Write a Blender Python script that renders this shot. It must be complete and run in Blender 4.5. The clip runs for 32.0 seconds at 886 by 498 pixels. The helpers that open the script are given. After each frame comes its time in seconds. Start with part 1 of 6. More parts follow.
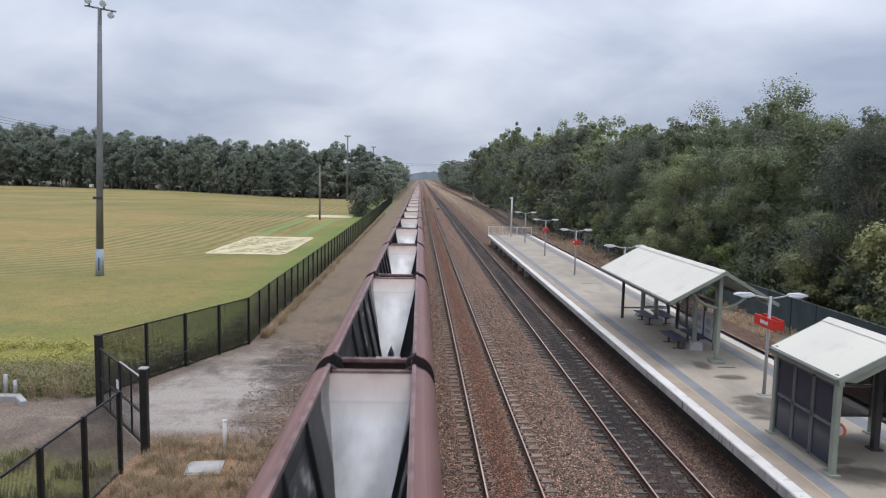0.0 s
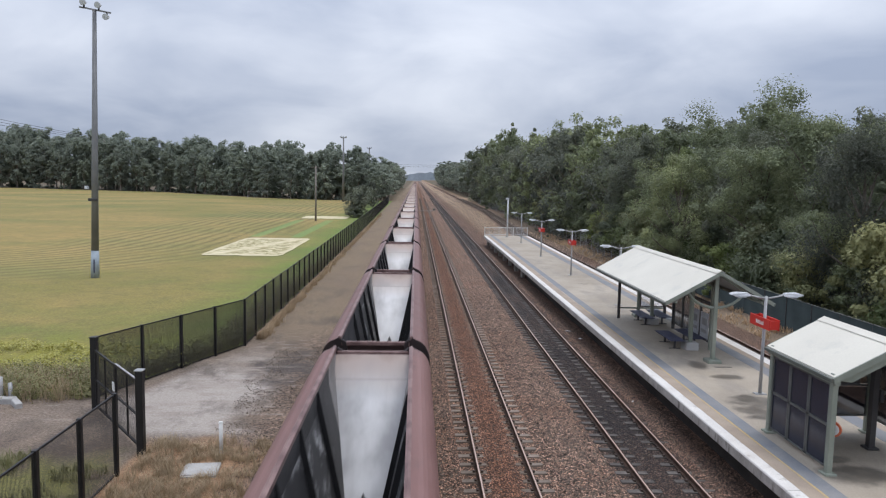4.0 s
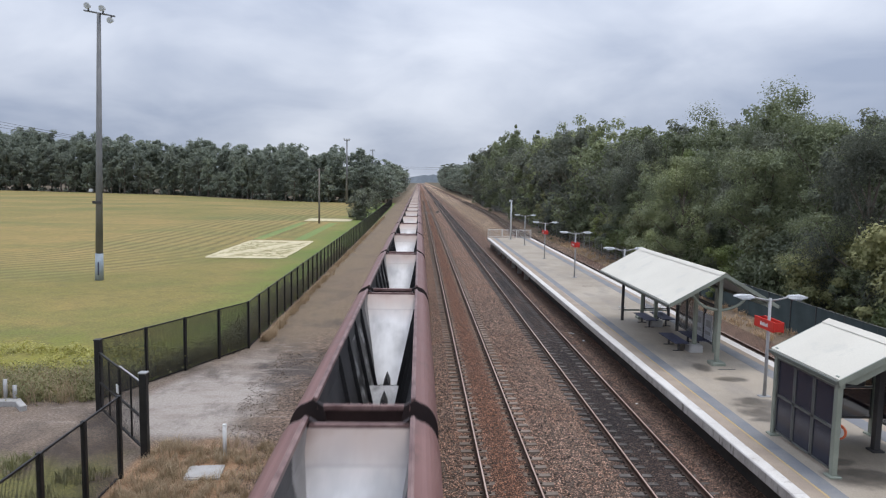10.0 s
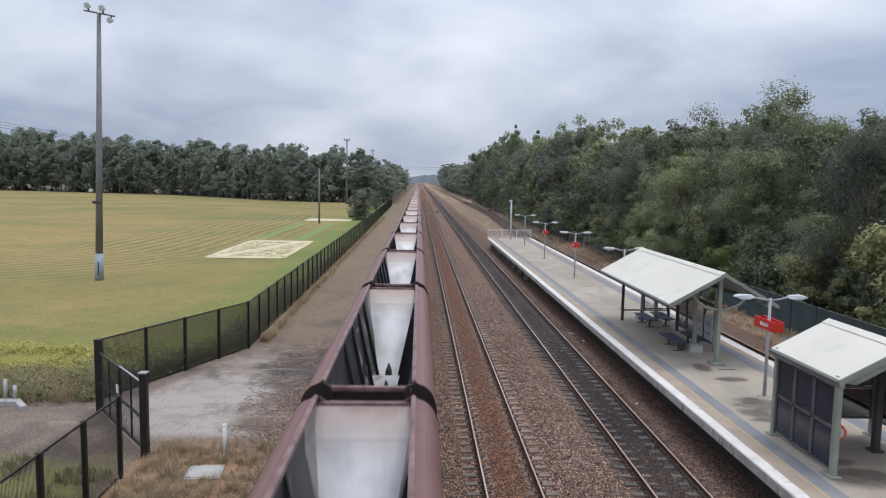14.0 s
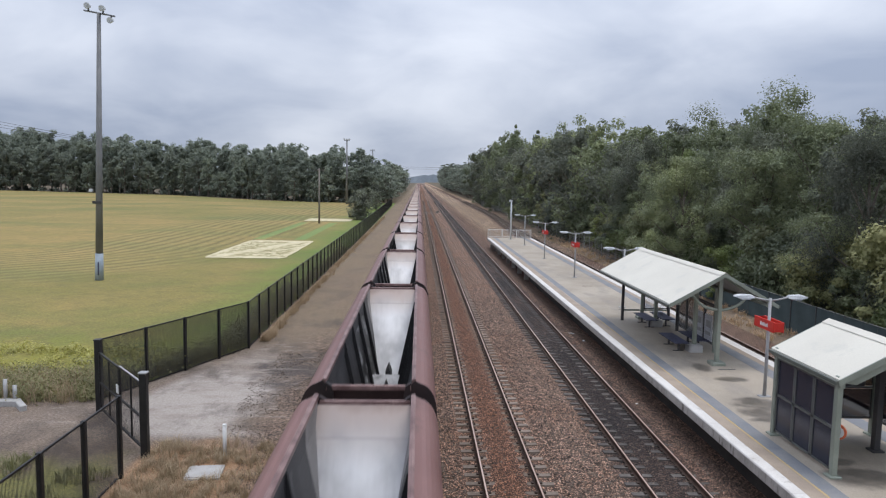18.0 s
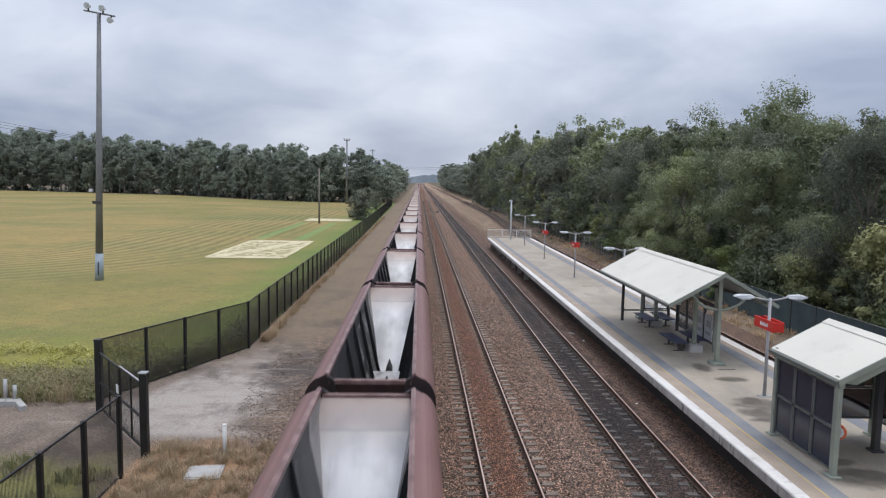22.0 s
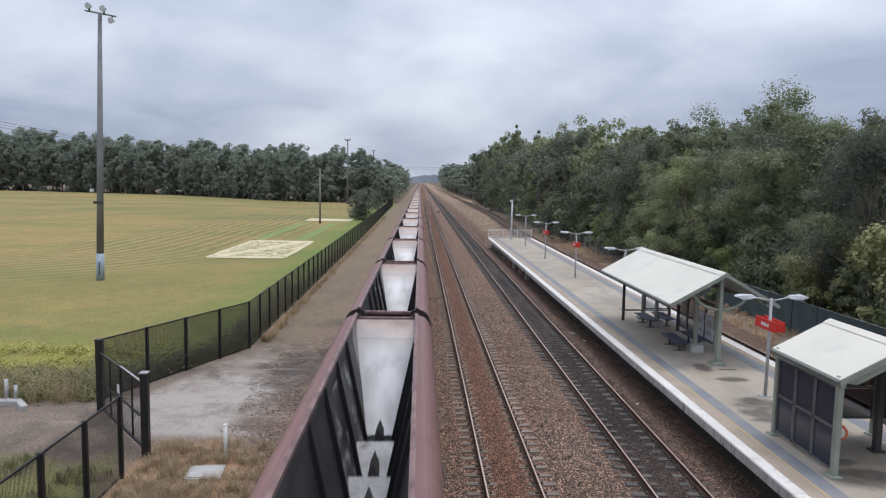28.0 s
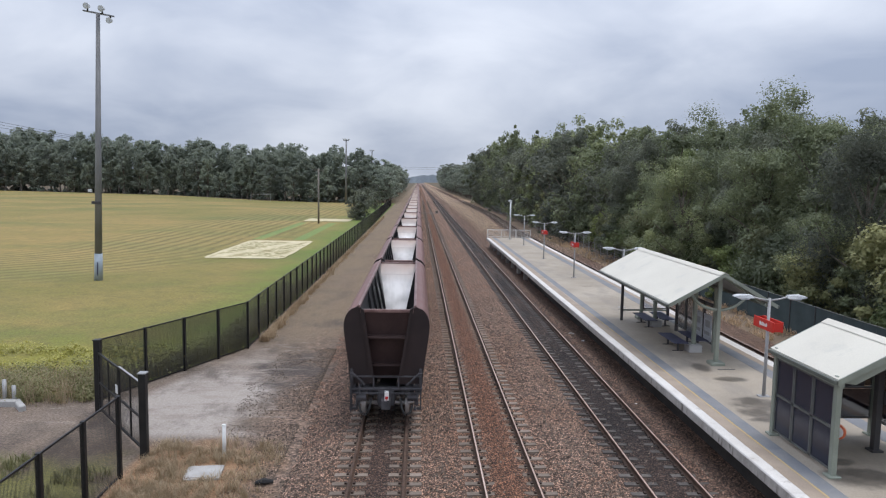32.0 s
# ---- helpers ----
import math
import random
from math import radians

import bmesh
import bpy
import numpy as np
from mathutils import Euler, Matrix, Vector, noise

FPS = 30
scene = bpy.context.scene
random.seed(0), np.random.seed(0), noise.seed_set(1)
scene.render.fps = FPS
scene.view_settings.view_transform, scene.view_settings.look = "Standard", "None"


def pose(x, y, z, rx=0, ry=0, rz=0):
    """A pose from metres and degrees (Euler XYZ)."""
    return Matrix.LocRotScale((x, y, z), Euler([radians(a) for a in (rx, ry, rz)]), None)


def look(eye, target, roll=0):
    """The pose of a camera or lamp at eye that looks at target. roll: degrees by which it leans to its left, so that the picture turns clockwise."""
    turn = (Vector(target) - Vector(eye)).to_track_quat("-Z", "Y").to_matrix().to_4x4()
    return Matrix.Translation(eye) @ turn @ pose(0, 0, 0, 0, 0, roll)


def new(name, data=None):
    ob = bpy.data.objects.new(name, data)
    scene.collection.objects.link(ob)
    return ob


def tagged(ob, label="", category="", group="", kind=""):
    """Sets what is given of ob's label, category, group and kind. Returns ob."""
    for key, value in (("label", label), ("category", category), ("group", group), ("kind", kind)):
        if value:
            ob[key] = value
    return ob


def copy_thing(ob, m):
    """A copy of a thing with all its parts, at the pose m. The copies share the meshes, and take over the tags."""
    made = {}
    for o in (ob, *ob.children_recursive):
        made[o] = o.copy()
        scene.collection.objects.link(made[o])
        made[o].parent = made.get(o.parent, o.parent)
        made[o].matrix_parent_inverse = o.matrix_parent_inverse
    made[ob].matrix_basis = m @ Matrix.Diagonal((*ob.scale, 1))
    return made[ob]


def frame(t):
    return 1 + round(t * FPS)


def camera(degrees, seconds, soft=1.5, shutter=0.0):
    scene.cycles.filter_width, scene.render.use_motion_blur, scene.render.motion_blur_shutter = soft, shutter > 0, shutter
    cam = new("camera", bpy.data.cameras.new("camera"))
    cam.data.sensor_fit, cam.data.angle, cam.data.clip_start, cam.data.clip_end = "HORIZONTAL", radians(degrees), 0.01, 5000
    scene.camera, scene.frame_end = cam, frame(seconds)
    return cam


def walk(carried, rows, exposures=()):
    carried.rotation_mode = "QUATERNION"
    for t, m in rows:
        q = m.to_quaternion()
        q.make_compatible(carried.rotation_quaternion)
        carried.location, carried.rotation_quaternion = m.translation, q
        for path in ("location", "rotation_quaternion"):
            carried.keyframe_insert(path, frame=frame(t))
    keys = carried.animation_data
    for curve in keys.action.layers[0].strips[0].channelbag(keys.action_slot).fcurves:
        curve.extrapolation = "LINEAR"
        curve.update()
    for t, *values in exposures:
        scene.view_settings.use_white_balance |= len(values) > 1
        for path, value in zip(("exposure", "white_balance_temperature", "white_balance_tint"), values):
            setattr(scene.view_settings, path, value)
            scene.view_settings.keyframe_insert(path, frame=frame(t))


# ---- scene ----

# ================= camera =================
EYE = Vector((0.0, 0.0, 8.3))
cam = camera(65.0, 32.0, soft=1.2, shutter=0.3)


def aim(yaw, pitch, roll):
    y, p = radians(2.043 + yaw), radians(5.581 + pitch)
    way = Vector((math.sin(y) * math.cos(p), math.cos(y) * math.cos(p), -math.sin(p)))
    return look(EYE, EYE + way * 50, 1.0 + roll)


# seconds, turn to the right, tilt down, lean: a hand-held camera resting on a parapet
AIMS = [(0, -.026, .257, .22), (0.5, -.026, .245, .22), (1, -.026, .251, .203), (1.5, .034, .273, .168), (2, .093, .315, .096),
        (2.5, .108, .36, .074), (3, .186, .225, .134), (3.5, .328, .226, .101), (4.4, .2, .12, .05), (5.5, 0, 0, 0), (7, 0, 0, 0),
        (10, 0, 0, 0), (10.5, -.03, 0, -.01), (12, -.015, 0, -.003), (13.5, 0, 0, 0), (19, 0, 0, 0), (19.5, -.04, .003, -.02),
        (20, 0, 0, 0), (20.5, -.005, -.024, -.05), (21, .012, .054, -.055), (21.5, 0, 0, 0), (25.5, 0, 0, 0), (27.5, -.02, -.004, -.028),
        (28, -.063, 0, -.007), (28.5, -.057, 0, -.019), (29, -.015, -.01, -.016), (30, -.005, -.011, -.019), (30.5, .005, -.068, -.015),
        (31, -.012, -.012, -.026), (31.5, .107, -.021, -.011), (32, .053, -.007, -.016)]
walk(cam, [(t, aim(a, b, c)) for t, a, b, c in AIMS])

# ================= sky and sun =================
world = bpy.data.worlds.new("overcast")
scene.world = world
world.use_nodes = True
wt = world.node_tree
wt.nodes.clear()


def wnode(kind, **kw):
    n = wt.nodes.new(kind)
    for k, v in kw.items():
        n.inputs[k].default_value = v
    return n


def wmath(op, a, b):
    n = wt.nodes.new("ShaderNodeMath")
    n.operation = op
    for i, v in enumerate((a, b)):
        if isinstance(v, (int, float)):
            n.inputs[i].default_value = v
        else:
            wt.links.new(v, n.inputs[i])
    return n.outputs[0]


wc = wnode("ShaderNodeTexCoord")
ws = wnode("ShaderNodeSeparateXYZ")
wt.links.new(wc.outputs["Generated"], ws.inputs[0])
up = wmath("ADD", wmath("MAXIMUM", ws.outputs[2], 0.0), 0.30)
wv = wnode("ShaderNodeCombineXYZ")
wt.links.new(wmath("DIVIDE", ws.outputs[0], up), wv.inputs[0])
wt.links.new(wmath("DIVIDE", ws.outputs[1], up), wv.inputs[1])
wn1 = wnode("ShaderNodeTexNoise", Scale=0.62, Detail=5.0, Roughness=0.48, Distortion=0.35)
wn2 = wnode("ShaderNodeTexNoise", Scale=1.9, Detail=6.0, Roughness=0.52, Distortion=0.4)
for n in (wn1, wn2):
    wt.links.new(wv.outputs[0], n.inputs["Vector"])
wsum = wmath("ADD", wmath("MULTIPLY", wn1.outputs["Fac"], 0.74), wmath("MULTIPLY", wn2.outputs["Fac"], 0.26))
wr = wnode("ShaderNodeValToRGB")
wr.color_ramp.elements[0].position, wr.color_ramp.elements[0].color = 0.41, (0.40, 0.468, 0.62, 1)
wr.color_ramp.elements[1].position, wr.color_ramp.elements[1].color = 0.59, (0.79, 0.845, 0.965, 1)
wt.links.new(wsum, wr.inputs["Fac"])
# an overcast sky is brighter overhead than at the horizon
wz = wmath("ADD", wmath("MULTIPLY", wmath("MAXIMUM", ws.outputs[2], 0.0), 1.15), 0.86)
wm = wnode("ShaderNodeMix")
wm.data_type, wm.blend_type = "RGBA", "MULTIPLY"
wm.inputs[0].default_value = 1.0
wt.links.new(wr.outputs["Color"], wm.inputs[6])
wt.links.new(wz, wm.inputs[7])
wsky = wnode("ShaderNodeTexSky")
wsky.sky_type, wsky.sun_disc = "NISHITA", False
wsky.sun_elevation, wsky.sun_rotation = radians(75), radians(60)
wb1 = wnode("ShaderNodeBackground", Strength=0.05)
wb2 = wnode("ShaderNodeBackground", Strength=1.0)
wt.links.new(wsky.outputs[0], wb1.inputs[0])
wt.links.new(wm.outputs[2], wb2.inputs[0])
wmix = wnode("ShaderNodeMixShader", Fac=0.93)
wt.links.new(wb1.outputs[0], wmix.inputs[1])
wt.links.new(wb2.outputs[0], wmix.inputs[2])
wt.links.new(wmix.outputs[0], wnode("ShaderNodeOutputWorld").inputs[0])

sun = new("sun", bpy.data.lights.new("sun", "SUN"))
sun.data.energy, sun.data.angle, sun.data.color = 1.5, radians(24), (1.0, 0.96, 0.9)
sun.matrix_world = look((14, 12, 60), (0, 5, 0))


# ================= materials =================
def material(name, c1, c2, scale=4.0, rough=0.75, metal=0.0, bump=0.25, fine=60.0, grain=0.35, stain=None, stain_scale=0.6,
             stain_at=0.56, world_space=False, per_object=0.0, stretch=(1, 1, 1), rough2=None, sheen=None, depth=0.02):
    """Two colours mixed by a broad noise, darkened and lightened by a fine one, with stains and fine relief."""
    m = bpy.data.materials.new(name)
    m.use_nodes = True
    t = m.node_tree
    bs = t.nodes["Principled BSDF"]
    tc = t.nodes.new("ShaderNodeNewGeometry") if world_space else t.nodes.new("ShaderNodeTexCoord")
    mp = t.nodes.new("ShaderNodeMapping")
    mp.inputs["Scale"].default_value = stretch
    t.links.new(tc.outputs["Position" if world_space else "Object"], mp.inputs[0])

    def noise_tex(s, d=4.0, r=0.55):
        n = t.nodes.new("ShaderNodeTexNoise")
        n.inputs["Scale"].default_value, n.inputs["Detail"].default_value, n.inputs["Roughness"].default_value = s, d, r
        t.links.new(mp.outputs[0], n.inputs["Vector"])
        return n.outputs["Fac"]

    def mixed(fac, a, b, blend="MIX"):
        n = t.nodes.new("ShaderNodeMix")
        n.data_type, n.blend_type = "RGBA", blend
        for v, i in ((fac, 0), (a, 6), (b, 7)):
            if isinstance(v, (int, float)):
                n.inputs[i].default_value = v
            elif isinstance(v, tuple):
                n.inputs[i].default_value = (*v, 1)
            else:
                t.links.new(v, n.inputs[i])
        return n.outputs[2]

    def spread(fac, lo, hi, to0=0.0, to1=1.0):
        n = t.nodes.new("ShaderNodeMapRange")
        n.inputs[1].default_value, n.inputs[2].default_value, n.inputs[3].default_value, n.inputs[4].default_value = lo, hi, to0, to1
        t.links.new(fac, n.inputs[0])
        return n.outputs[0]

    broad, small = noise_tex(scale), noise_tex(fine, 3.0, 0.6)
    col = mixed(spread(broad, 0.36, 0.64), c1, c2)
    if stain:
        col = mixed(spread(noise_tex(stain_scale, 7.0, 0.62), stain_at, stain_at + 0.12), col, stain)
    if per_object:
        oi = t.nodes.new("ShaderNodeObjectInfo")
        col = mixed(1.0, col, spread(oi.outputs["Random"], 0, 1, 1 - per_object, 1 + per_object), "MULTIPLY")
    col = mixed(1.0, col, spread(small, 0.25, 0.75, 1 - grain, 1 + grain), "MULTIPLY")
    t.links.new(col, bs.inputs["Base Color"])
    bs.inputs["Metallic"].default_value = metal
    if rough2 is None:
        bs.inputs["Roughness"].default_value = rough
    else:
        t.links.new(spread(broad, 0.3, 0.7, rough, rough2), bs.inputs["Roughness"])
    if bump:
        b = t.nodes.new("ShaderNodeBump")
        b.inputs["Strength"].default_value, b.inputs["Distance"].default_value = bump, depth
        t.links.new(small, b.inputs["Height"])
        t.links.new(b.outputs[0], bs.inputs["Normal"])
    if sheen is not None:
        bs.inputs["Specular IOR Level"].default_value = sheen
    return m


class Shade:
    """A small node builder for the few surfaces whose colours follow the plan of the place."""

    def __init__(self, name):
        self.m = bpy.data.materials.new(name)
        self.m.use_nodes = True
        self.t = self.m.node_tree
        self.bs = self.t.nodes["Principled BSDF"]
        g = self.t.nodes.new("ShaderNodeNewGeometry")
        s = self.t.nodes.new("ShaderNodeSeparateXYZ")
        self.pos = g.outputs["Position"]
        self.t.links.new(self.pos, s.inputs[0])
        self.x, self.y, self.z = s.outputs

    def put(self, v, socket):
        if isinstance(v, (int, float)):
            socket.default_value = v
        elif isinstance(v, tuple):
            socket.default_value = (*v, 1)
        else:
            self.t.links.new(v, socket)

    def math(self, op, a, b=0.0, c=0.0):
        n = self.t.nodes.new("ShaderNodeMath")
        n.operation = op
        for i, v in enumerate((a, b, c)):
            self.put(v, n.inputs[i])
        return n.outputs[0]

    def noise(self, s, d=4.0, r=0.55, stretch=(1, 1, 1), out="Fac"):
        mp = self.t.nodes.new("ShaderNodeMapping")
        mp.inputs["Scale"].default_value = stretch
        self.t.links.new(self.pos, mp.inputs[0])
        n = self.t.nodes.new("ShaderNodeTexNoise")
        n.inputs["Scale"].default_value, n.inputs["Detail"].default_value, n.inputs["Roughness"].default_value = s, d, r
        self.t.links.new(mp.outputs[0], n.inputs["Vector"])
        return n.outputs[out]

    def cells(self, s, out="Distance", feature="F1"):
        n = self.t.nodes.new("ShaderNodeTexVoronoi")
        n.feature = feature
        n.inputs["Scale"].default_value = s
        self.t.links.new(self.pos, n.inputs["Vector"])
        return n.outputs[out]

    def span(self, v, lo, hi, a=0.0, b=1.0):
        n = self.t.nodes.new("ShaderNodeMapRange")
        for i, q in enumerate((v, lo, hi, a, b)):
            self.put(q, n.inputs[i])
        return n.outputs[0]

    def mix(self, f, a, b, blend="MIX"):
        n = self.t.nodes.new("ShaderNodeMix")
        n.data_type, n.blend_type = "RGBA", blend
        self.put(f, n.inputs[0]), self.put(a, n.inputs[6]), self.put(b, n.inputs[7])
        return n.outputs[2]

    def done(self, col, rough, height=None, strength=0.5, dist=0.03):
        self.put(col, self.bs.inputs["Base Color"])
        self.put(rough, self.bs.inputs["Roughness"])
        if height is not None:
            b = self.t.nodes.new("ShaderNodeBump")
            b.inputs["Strength"].default_value, b.inputs["Distance"].default_value = strength, dist
            self.t.links.new(height, b.inputs["Height"])
            self.t.links.new(b.outputs[0], self.bs.inputs["Normal"])
        return self.m


NEAR_X, MID_X, FAR_X, LOOP_X = -1.05, 2.68, 7.21, 16.65     # track centres


def make_ballast():
    s = Shade("ballast")
    sep = s.t.nodes.new("ShaderNodeSeparateColor")
    s.t.links.new(s.cells(18.0, "Color"), sep.inputs[0])
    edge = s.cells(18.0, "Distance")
    mid = s.noise(5.5, 4, 0.65)
    col = s.mix(s.span(sep.outputs[0], 0, 1), (0.078, 0.058, 0.047), (0.275, 0.204, 0.162))
    col = s.mix(s.math("MULTIPLY", s.span(sep.outputs[1], 0.6, 1.0), 0.6), col, (0.270, 0.225, 0.198))
    col = s.mix(s.span(s.noise(0.35, 5), 0.42, 0.62, 0.0, 0.45), col, (0.148, 0.084, 0.053))
    wob = s.math("MULTIPLY", s.math("SUBTRACT", s.noise(1.2, 5), 0.5), 0.9)
    # iron dust between and beside the rails of the middle road
    d = s.math("ABSOLUTE", s.math("ADD", s.math("SUBTRACT", s.x, MID_X), wob))
    col = s.mix(s.math("MULTIPLY", s.span(d, 0.25, 0.8, 1.0, 0.0), 0.85), col, (0.125, 0.066, 0.040))
    col = s.mix(s.math("MULTIPLY", s.span(d, 0.8, 1.9, 1.0, 0.0), 0.3), col, (0.148, 0.077, 0.048))
    # coal dust between the rails of the platform road
    d2 = s.math("ABSOLUTE", s.math("ADD", s.math("SUBTRACT", s.x, FAR_X), wob))
    lump = s.span(s.noise(0.16, 4, stretch=(1, 0.6, 1)), 0.4, 0.6, 0.78, 1.0)
    col = s.mix(s.math("MULTIPLY", s.span(d2, 0.85, 1.4, 1.0, 0.0), s.math("MULTIPLY", lump, 0.95)), col, (0.011, 0.0095, 0.0115))
    # darker brown from the outer rail to the platform edge
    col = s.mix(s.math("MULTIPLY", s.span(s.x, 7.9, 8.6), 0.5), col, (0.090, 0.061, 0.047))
    # coal dust on the near road, painted darker to deepen shade under the wagons
    d3 = s.math("ABSOLUTE", s.math("ADD", s.math("SUBTRACT", s.x, NEAR_X), wob))
    col = s.mix(s.math("MULTIPLY", s.span(d3, 0.3, 0.75, 1.0, 0.0), 0.8), col, (0.038, 0.026, 0.022))
    # drier, sandier ground past the platform end, with the stone bed of the loop across it
    sandy = s.math("MULTIPLY", s.span(s.math("ADD", s.y, s.math("MULTIPLY", s.noise(0.1, 4), 40.0)), 95, 130), s.span(s.x, 10.2, 12.4))
    u = s.span(s.y, 95, 200)
    bend = s.math("MULTIPLY", s.math("MULTIPLY", u, u), s.math("SUBTRACT", 3.0, s.math("MULTIPLY", u, 2.0)))
    d4 = s.math("ABSOLUTE", s.math("SUBTRACT", s.x, s.math("MULTIPLY_ADD", bend, 2.4, LOOP_X)))
    sandy = s.math("MULTIPLY", sandy, s.span(s.math("ADD", d4, wob), 1.3, 2.0))
    col = s.mix(sandy, col, s.mix(s.span(s.noise(0.25, 5), 0.4, 0.6), (0.205, 0.165, 0.118), (0.270, 0.232, 0.182)))
    # gaps between stones darkened in the colour for their shade, stone centres lightened
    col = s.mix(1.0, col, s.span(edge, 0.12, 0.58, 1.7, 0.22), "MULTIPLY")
    col = s.mix(1.0, col, (1.96, 1.64, 1.46), "MULTIPLY")
    col = s.mix(1.0, col, s.span(mid, 0.34, 0.66, 0.50, 1.6), "MULTIPLY")
    return s.done(col, 0.9, s.math("SUBTRACT", s.math("MULTIPLY", mid, 0.4), edge), 1.0, 0.07)


def make_ground():
    s = Shade("dirt_and_gravel")
    mid, fine = s.noise(0.7, 6, 0.62), s.noise(11, 5, 0.75)
    sep = s.t.nodes.new("ShaderNodeSeparateColor")
    s.t.links.new(s.cells(11.0, "Color"), sep.inputs[0])
    col = s.mix(s.span(mid, 0.35, 0.68), (0.112, 0.088, 0.070), (0.200, 0.160, 0.128))
    # crushed rock towards the tracks
    near = s.span(s.math("ADD", s.x, s.math("MULTIPLY", s.noise(0.5, 5), 2.5)), -5.2, -3.6)
    near = s.math("MAXIMUM", near, s.math("MULTIPLY", s.span(s.noise(0.45, 5, 0.6, stretch=(1, 0.4, 1)), 0.5, 0.6), s.span(s.x, -8.2, -6.5)))
    stone = s.mix(sep.outputs[0], (0.040, 0.032, 0.027), (0.300, 0.218, 0.172))
    col = s.mix(near, col, stone)
    # pale compacted yard by the gate, with dark oily drag marks
    yard = s.math("MULTIPLY", s.span(s.y, 22.3, 24.0), s.span(s.math("ADD", s.y, s.math("MULTIPLY", s.noise(0.3, 4), 8.0)), 42, 33))
    yard = s.math("MULTIPLY", s.math("MULTIPLY", yard, s.span(s.x, -11.5, -9.5, 0.35, 1.0)), s.span(s.math("ADD", s.x, s.math("MULTIPLY", s.noise(0.5, 4), 3.0)), -4.6, -6.2))
    col = s.mix(s.math("MULTIPLY", yard, s.span(s.noise(0.4, 6, 0.6), 0.36, 0.54, 0.1, 0.95)), col, (0.240, 0.206, 0.182))
    # worn pale grey just inside the gate
    pale = s.math("MULTIPLY", s.span(s.math("ADD", s.y, s.math("MULTIPLY", s.noise(0.28, 5, 0.6), 12.0)), 41.5, 35.0), s.span(s.math("ADD", s.x, s.math("MULTIPLY", s.noise(0.36, 5, 0.6), 5.0)), -2.8, -4.4))
    inside = s.math("MULTIPLY", s.span(s.math("MULTIPLY_ADD", s.y, -0.334, s.x), -20.4, -19.8), s.span(s.math("MULTIPLY_ADD", s.y, 0.78, s.x), 8.2, 8.9))
    pale = s.math("MULTIPLY", s.math("MULTIPLY", pale, inside), s.span(s.y, 22.6, 23.4))
    col = s.mix(s.math("MULTIPLY", pale, s.span(s.noise(0.7, 7, 0.7, stretch=(0.55, 1.2, 1)), 0.36, 0.52, 0.45, 0.95)), col, (0.385, 0.36, 0.34))
    # dark, oily drag marks beside the pale ground
    drag = s.math("ADD", s.math("ABSOLUTE", s.math("DIVIDE", s.math("ADD", s.x, 5.7), 2.5)), s.math("ABSOLUTE", s.math("DIVIDE", s.math("SUBTRACT", s.y, 31.8), 6.0)))
    drag = s.span(s.math("ADD", drag, s.math("MULTIPLY", s.math("SUBTRACT", s.noise(0.8, 6, 0.65), 0.5), 2.2)), 1.0, 0.45)
    drag = s.math("MULTIPLY", drag, s.span(s.noise(1.1, 6, 0.7, stretch=(0.45, 1.4, 1)), 0.33, 0.5))
    col = s.mix(s.math("MULTIPLY", drag, 0.88), col, (0.074, 0.064, 0.062))
    crust = s.math("MULTIPLY", s.span(s.noise(1.3, 7, 0.7, stretch=(0.5, 1.3, 1)), 0.56, 0.63), s.math("MULTIPLY", s.span(s.y, 23, 25), s.math("MULTIPLY", s.span(s.y, 44, 36), s.span(s.x, -4.2, -5.0))))
    col = s.mix(s.math("MULTIPLY", crust, 0.4), col, (0.40, 0.37, 0.345))
    tan = s.math("MULTIPLY", s.span(s.math("ADD", s.y, s.math("MULTIPLY", s.noise(0.2, 4), 14.0)), 38, 52), s.span(s.noise(0.3, 4, stretch=(1, 0.3, 1)), 0.38, 0.56, 0.45, 1.0))
    col = s.mix(s.math("MULTIPLY", tan, s.span(s.x, -3.2, -4.6)), col, (0.205, 0.162, 0.112))
    col = s.mix(s.math("MULTIPLY", s.span(s.noise(0.42, 6, 0.68, stretch=(1, 0.5, 1)), 0.5, 0.62, 0, 0.65), s.span(s.y, 60, 45)), col, (0.085, 0.072, 0.064))
    # straw litter round the pit, brown leaf litter under the bush
    dry = s.math("MULTIPLY", s.span(s.math("ADD", s.y, s.math("MULTIPLY", s.noise(0.8, 4), 3.0)), 24.4, 23.2), s.span(s.math("ADD", s.x, s.math("MULTIPLY", s.noise(0.7, 4), 2.5)), -2.6, -3.9))
    dry = s.math("MULTIPLY", dry, s.span(s.x, -8.75, -8.5))
    col = s.mix(s.math("MULTIPLY", dry, 0.9), col, s.mix(s.span(s.noise(2.5, 5), 0.4, 0.6), (0.22, 0.135, 0.075), (0.329, 0.209, 0.123)))
    turf = s.math("MULTIPLY", s.span(s.x, -8.6, -9.2), s.span(s.math("ADD", s.y, s.math("MULTIPLY", s.noise(0.5, 4), 4.0)), 24.0, 22.2))
    col = s.mix(s.math("MULTIPLY", turf, s.span(s.noise(0.5, 5), 0.34, 0.5)), col, (0.17, 0.17, 0.06))
    far = s.math("MAXIMUM", s.span(s.x, 22.8, 24.5), s.span(s.y, 238, 262))
    far = s.math("MULTIPLY", far, s.math("MAXIMUM", s.span(s.x, -7, -10), s.span(s.x, 21, 23)))
    col = s.mix(far, col, (0.090, 0.070, 0.040))
    edge = s.math("MULTIPLY", s.span(s.math("ADD", s.x, s.math("MULTIPLY", s.noise(0.4, 5), 4.0)), 19.0, 21.0), s.span(s.x, 24.5, 23))
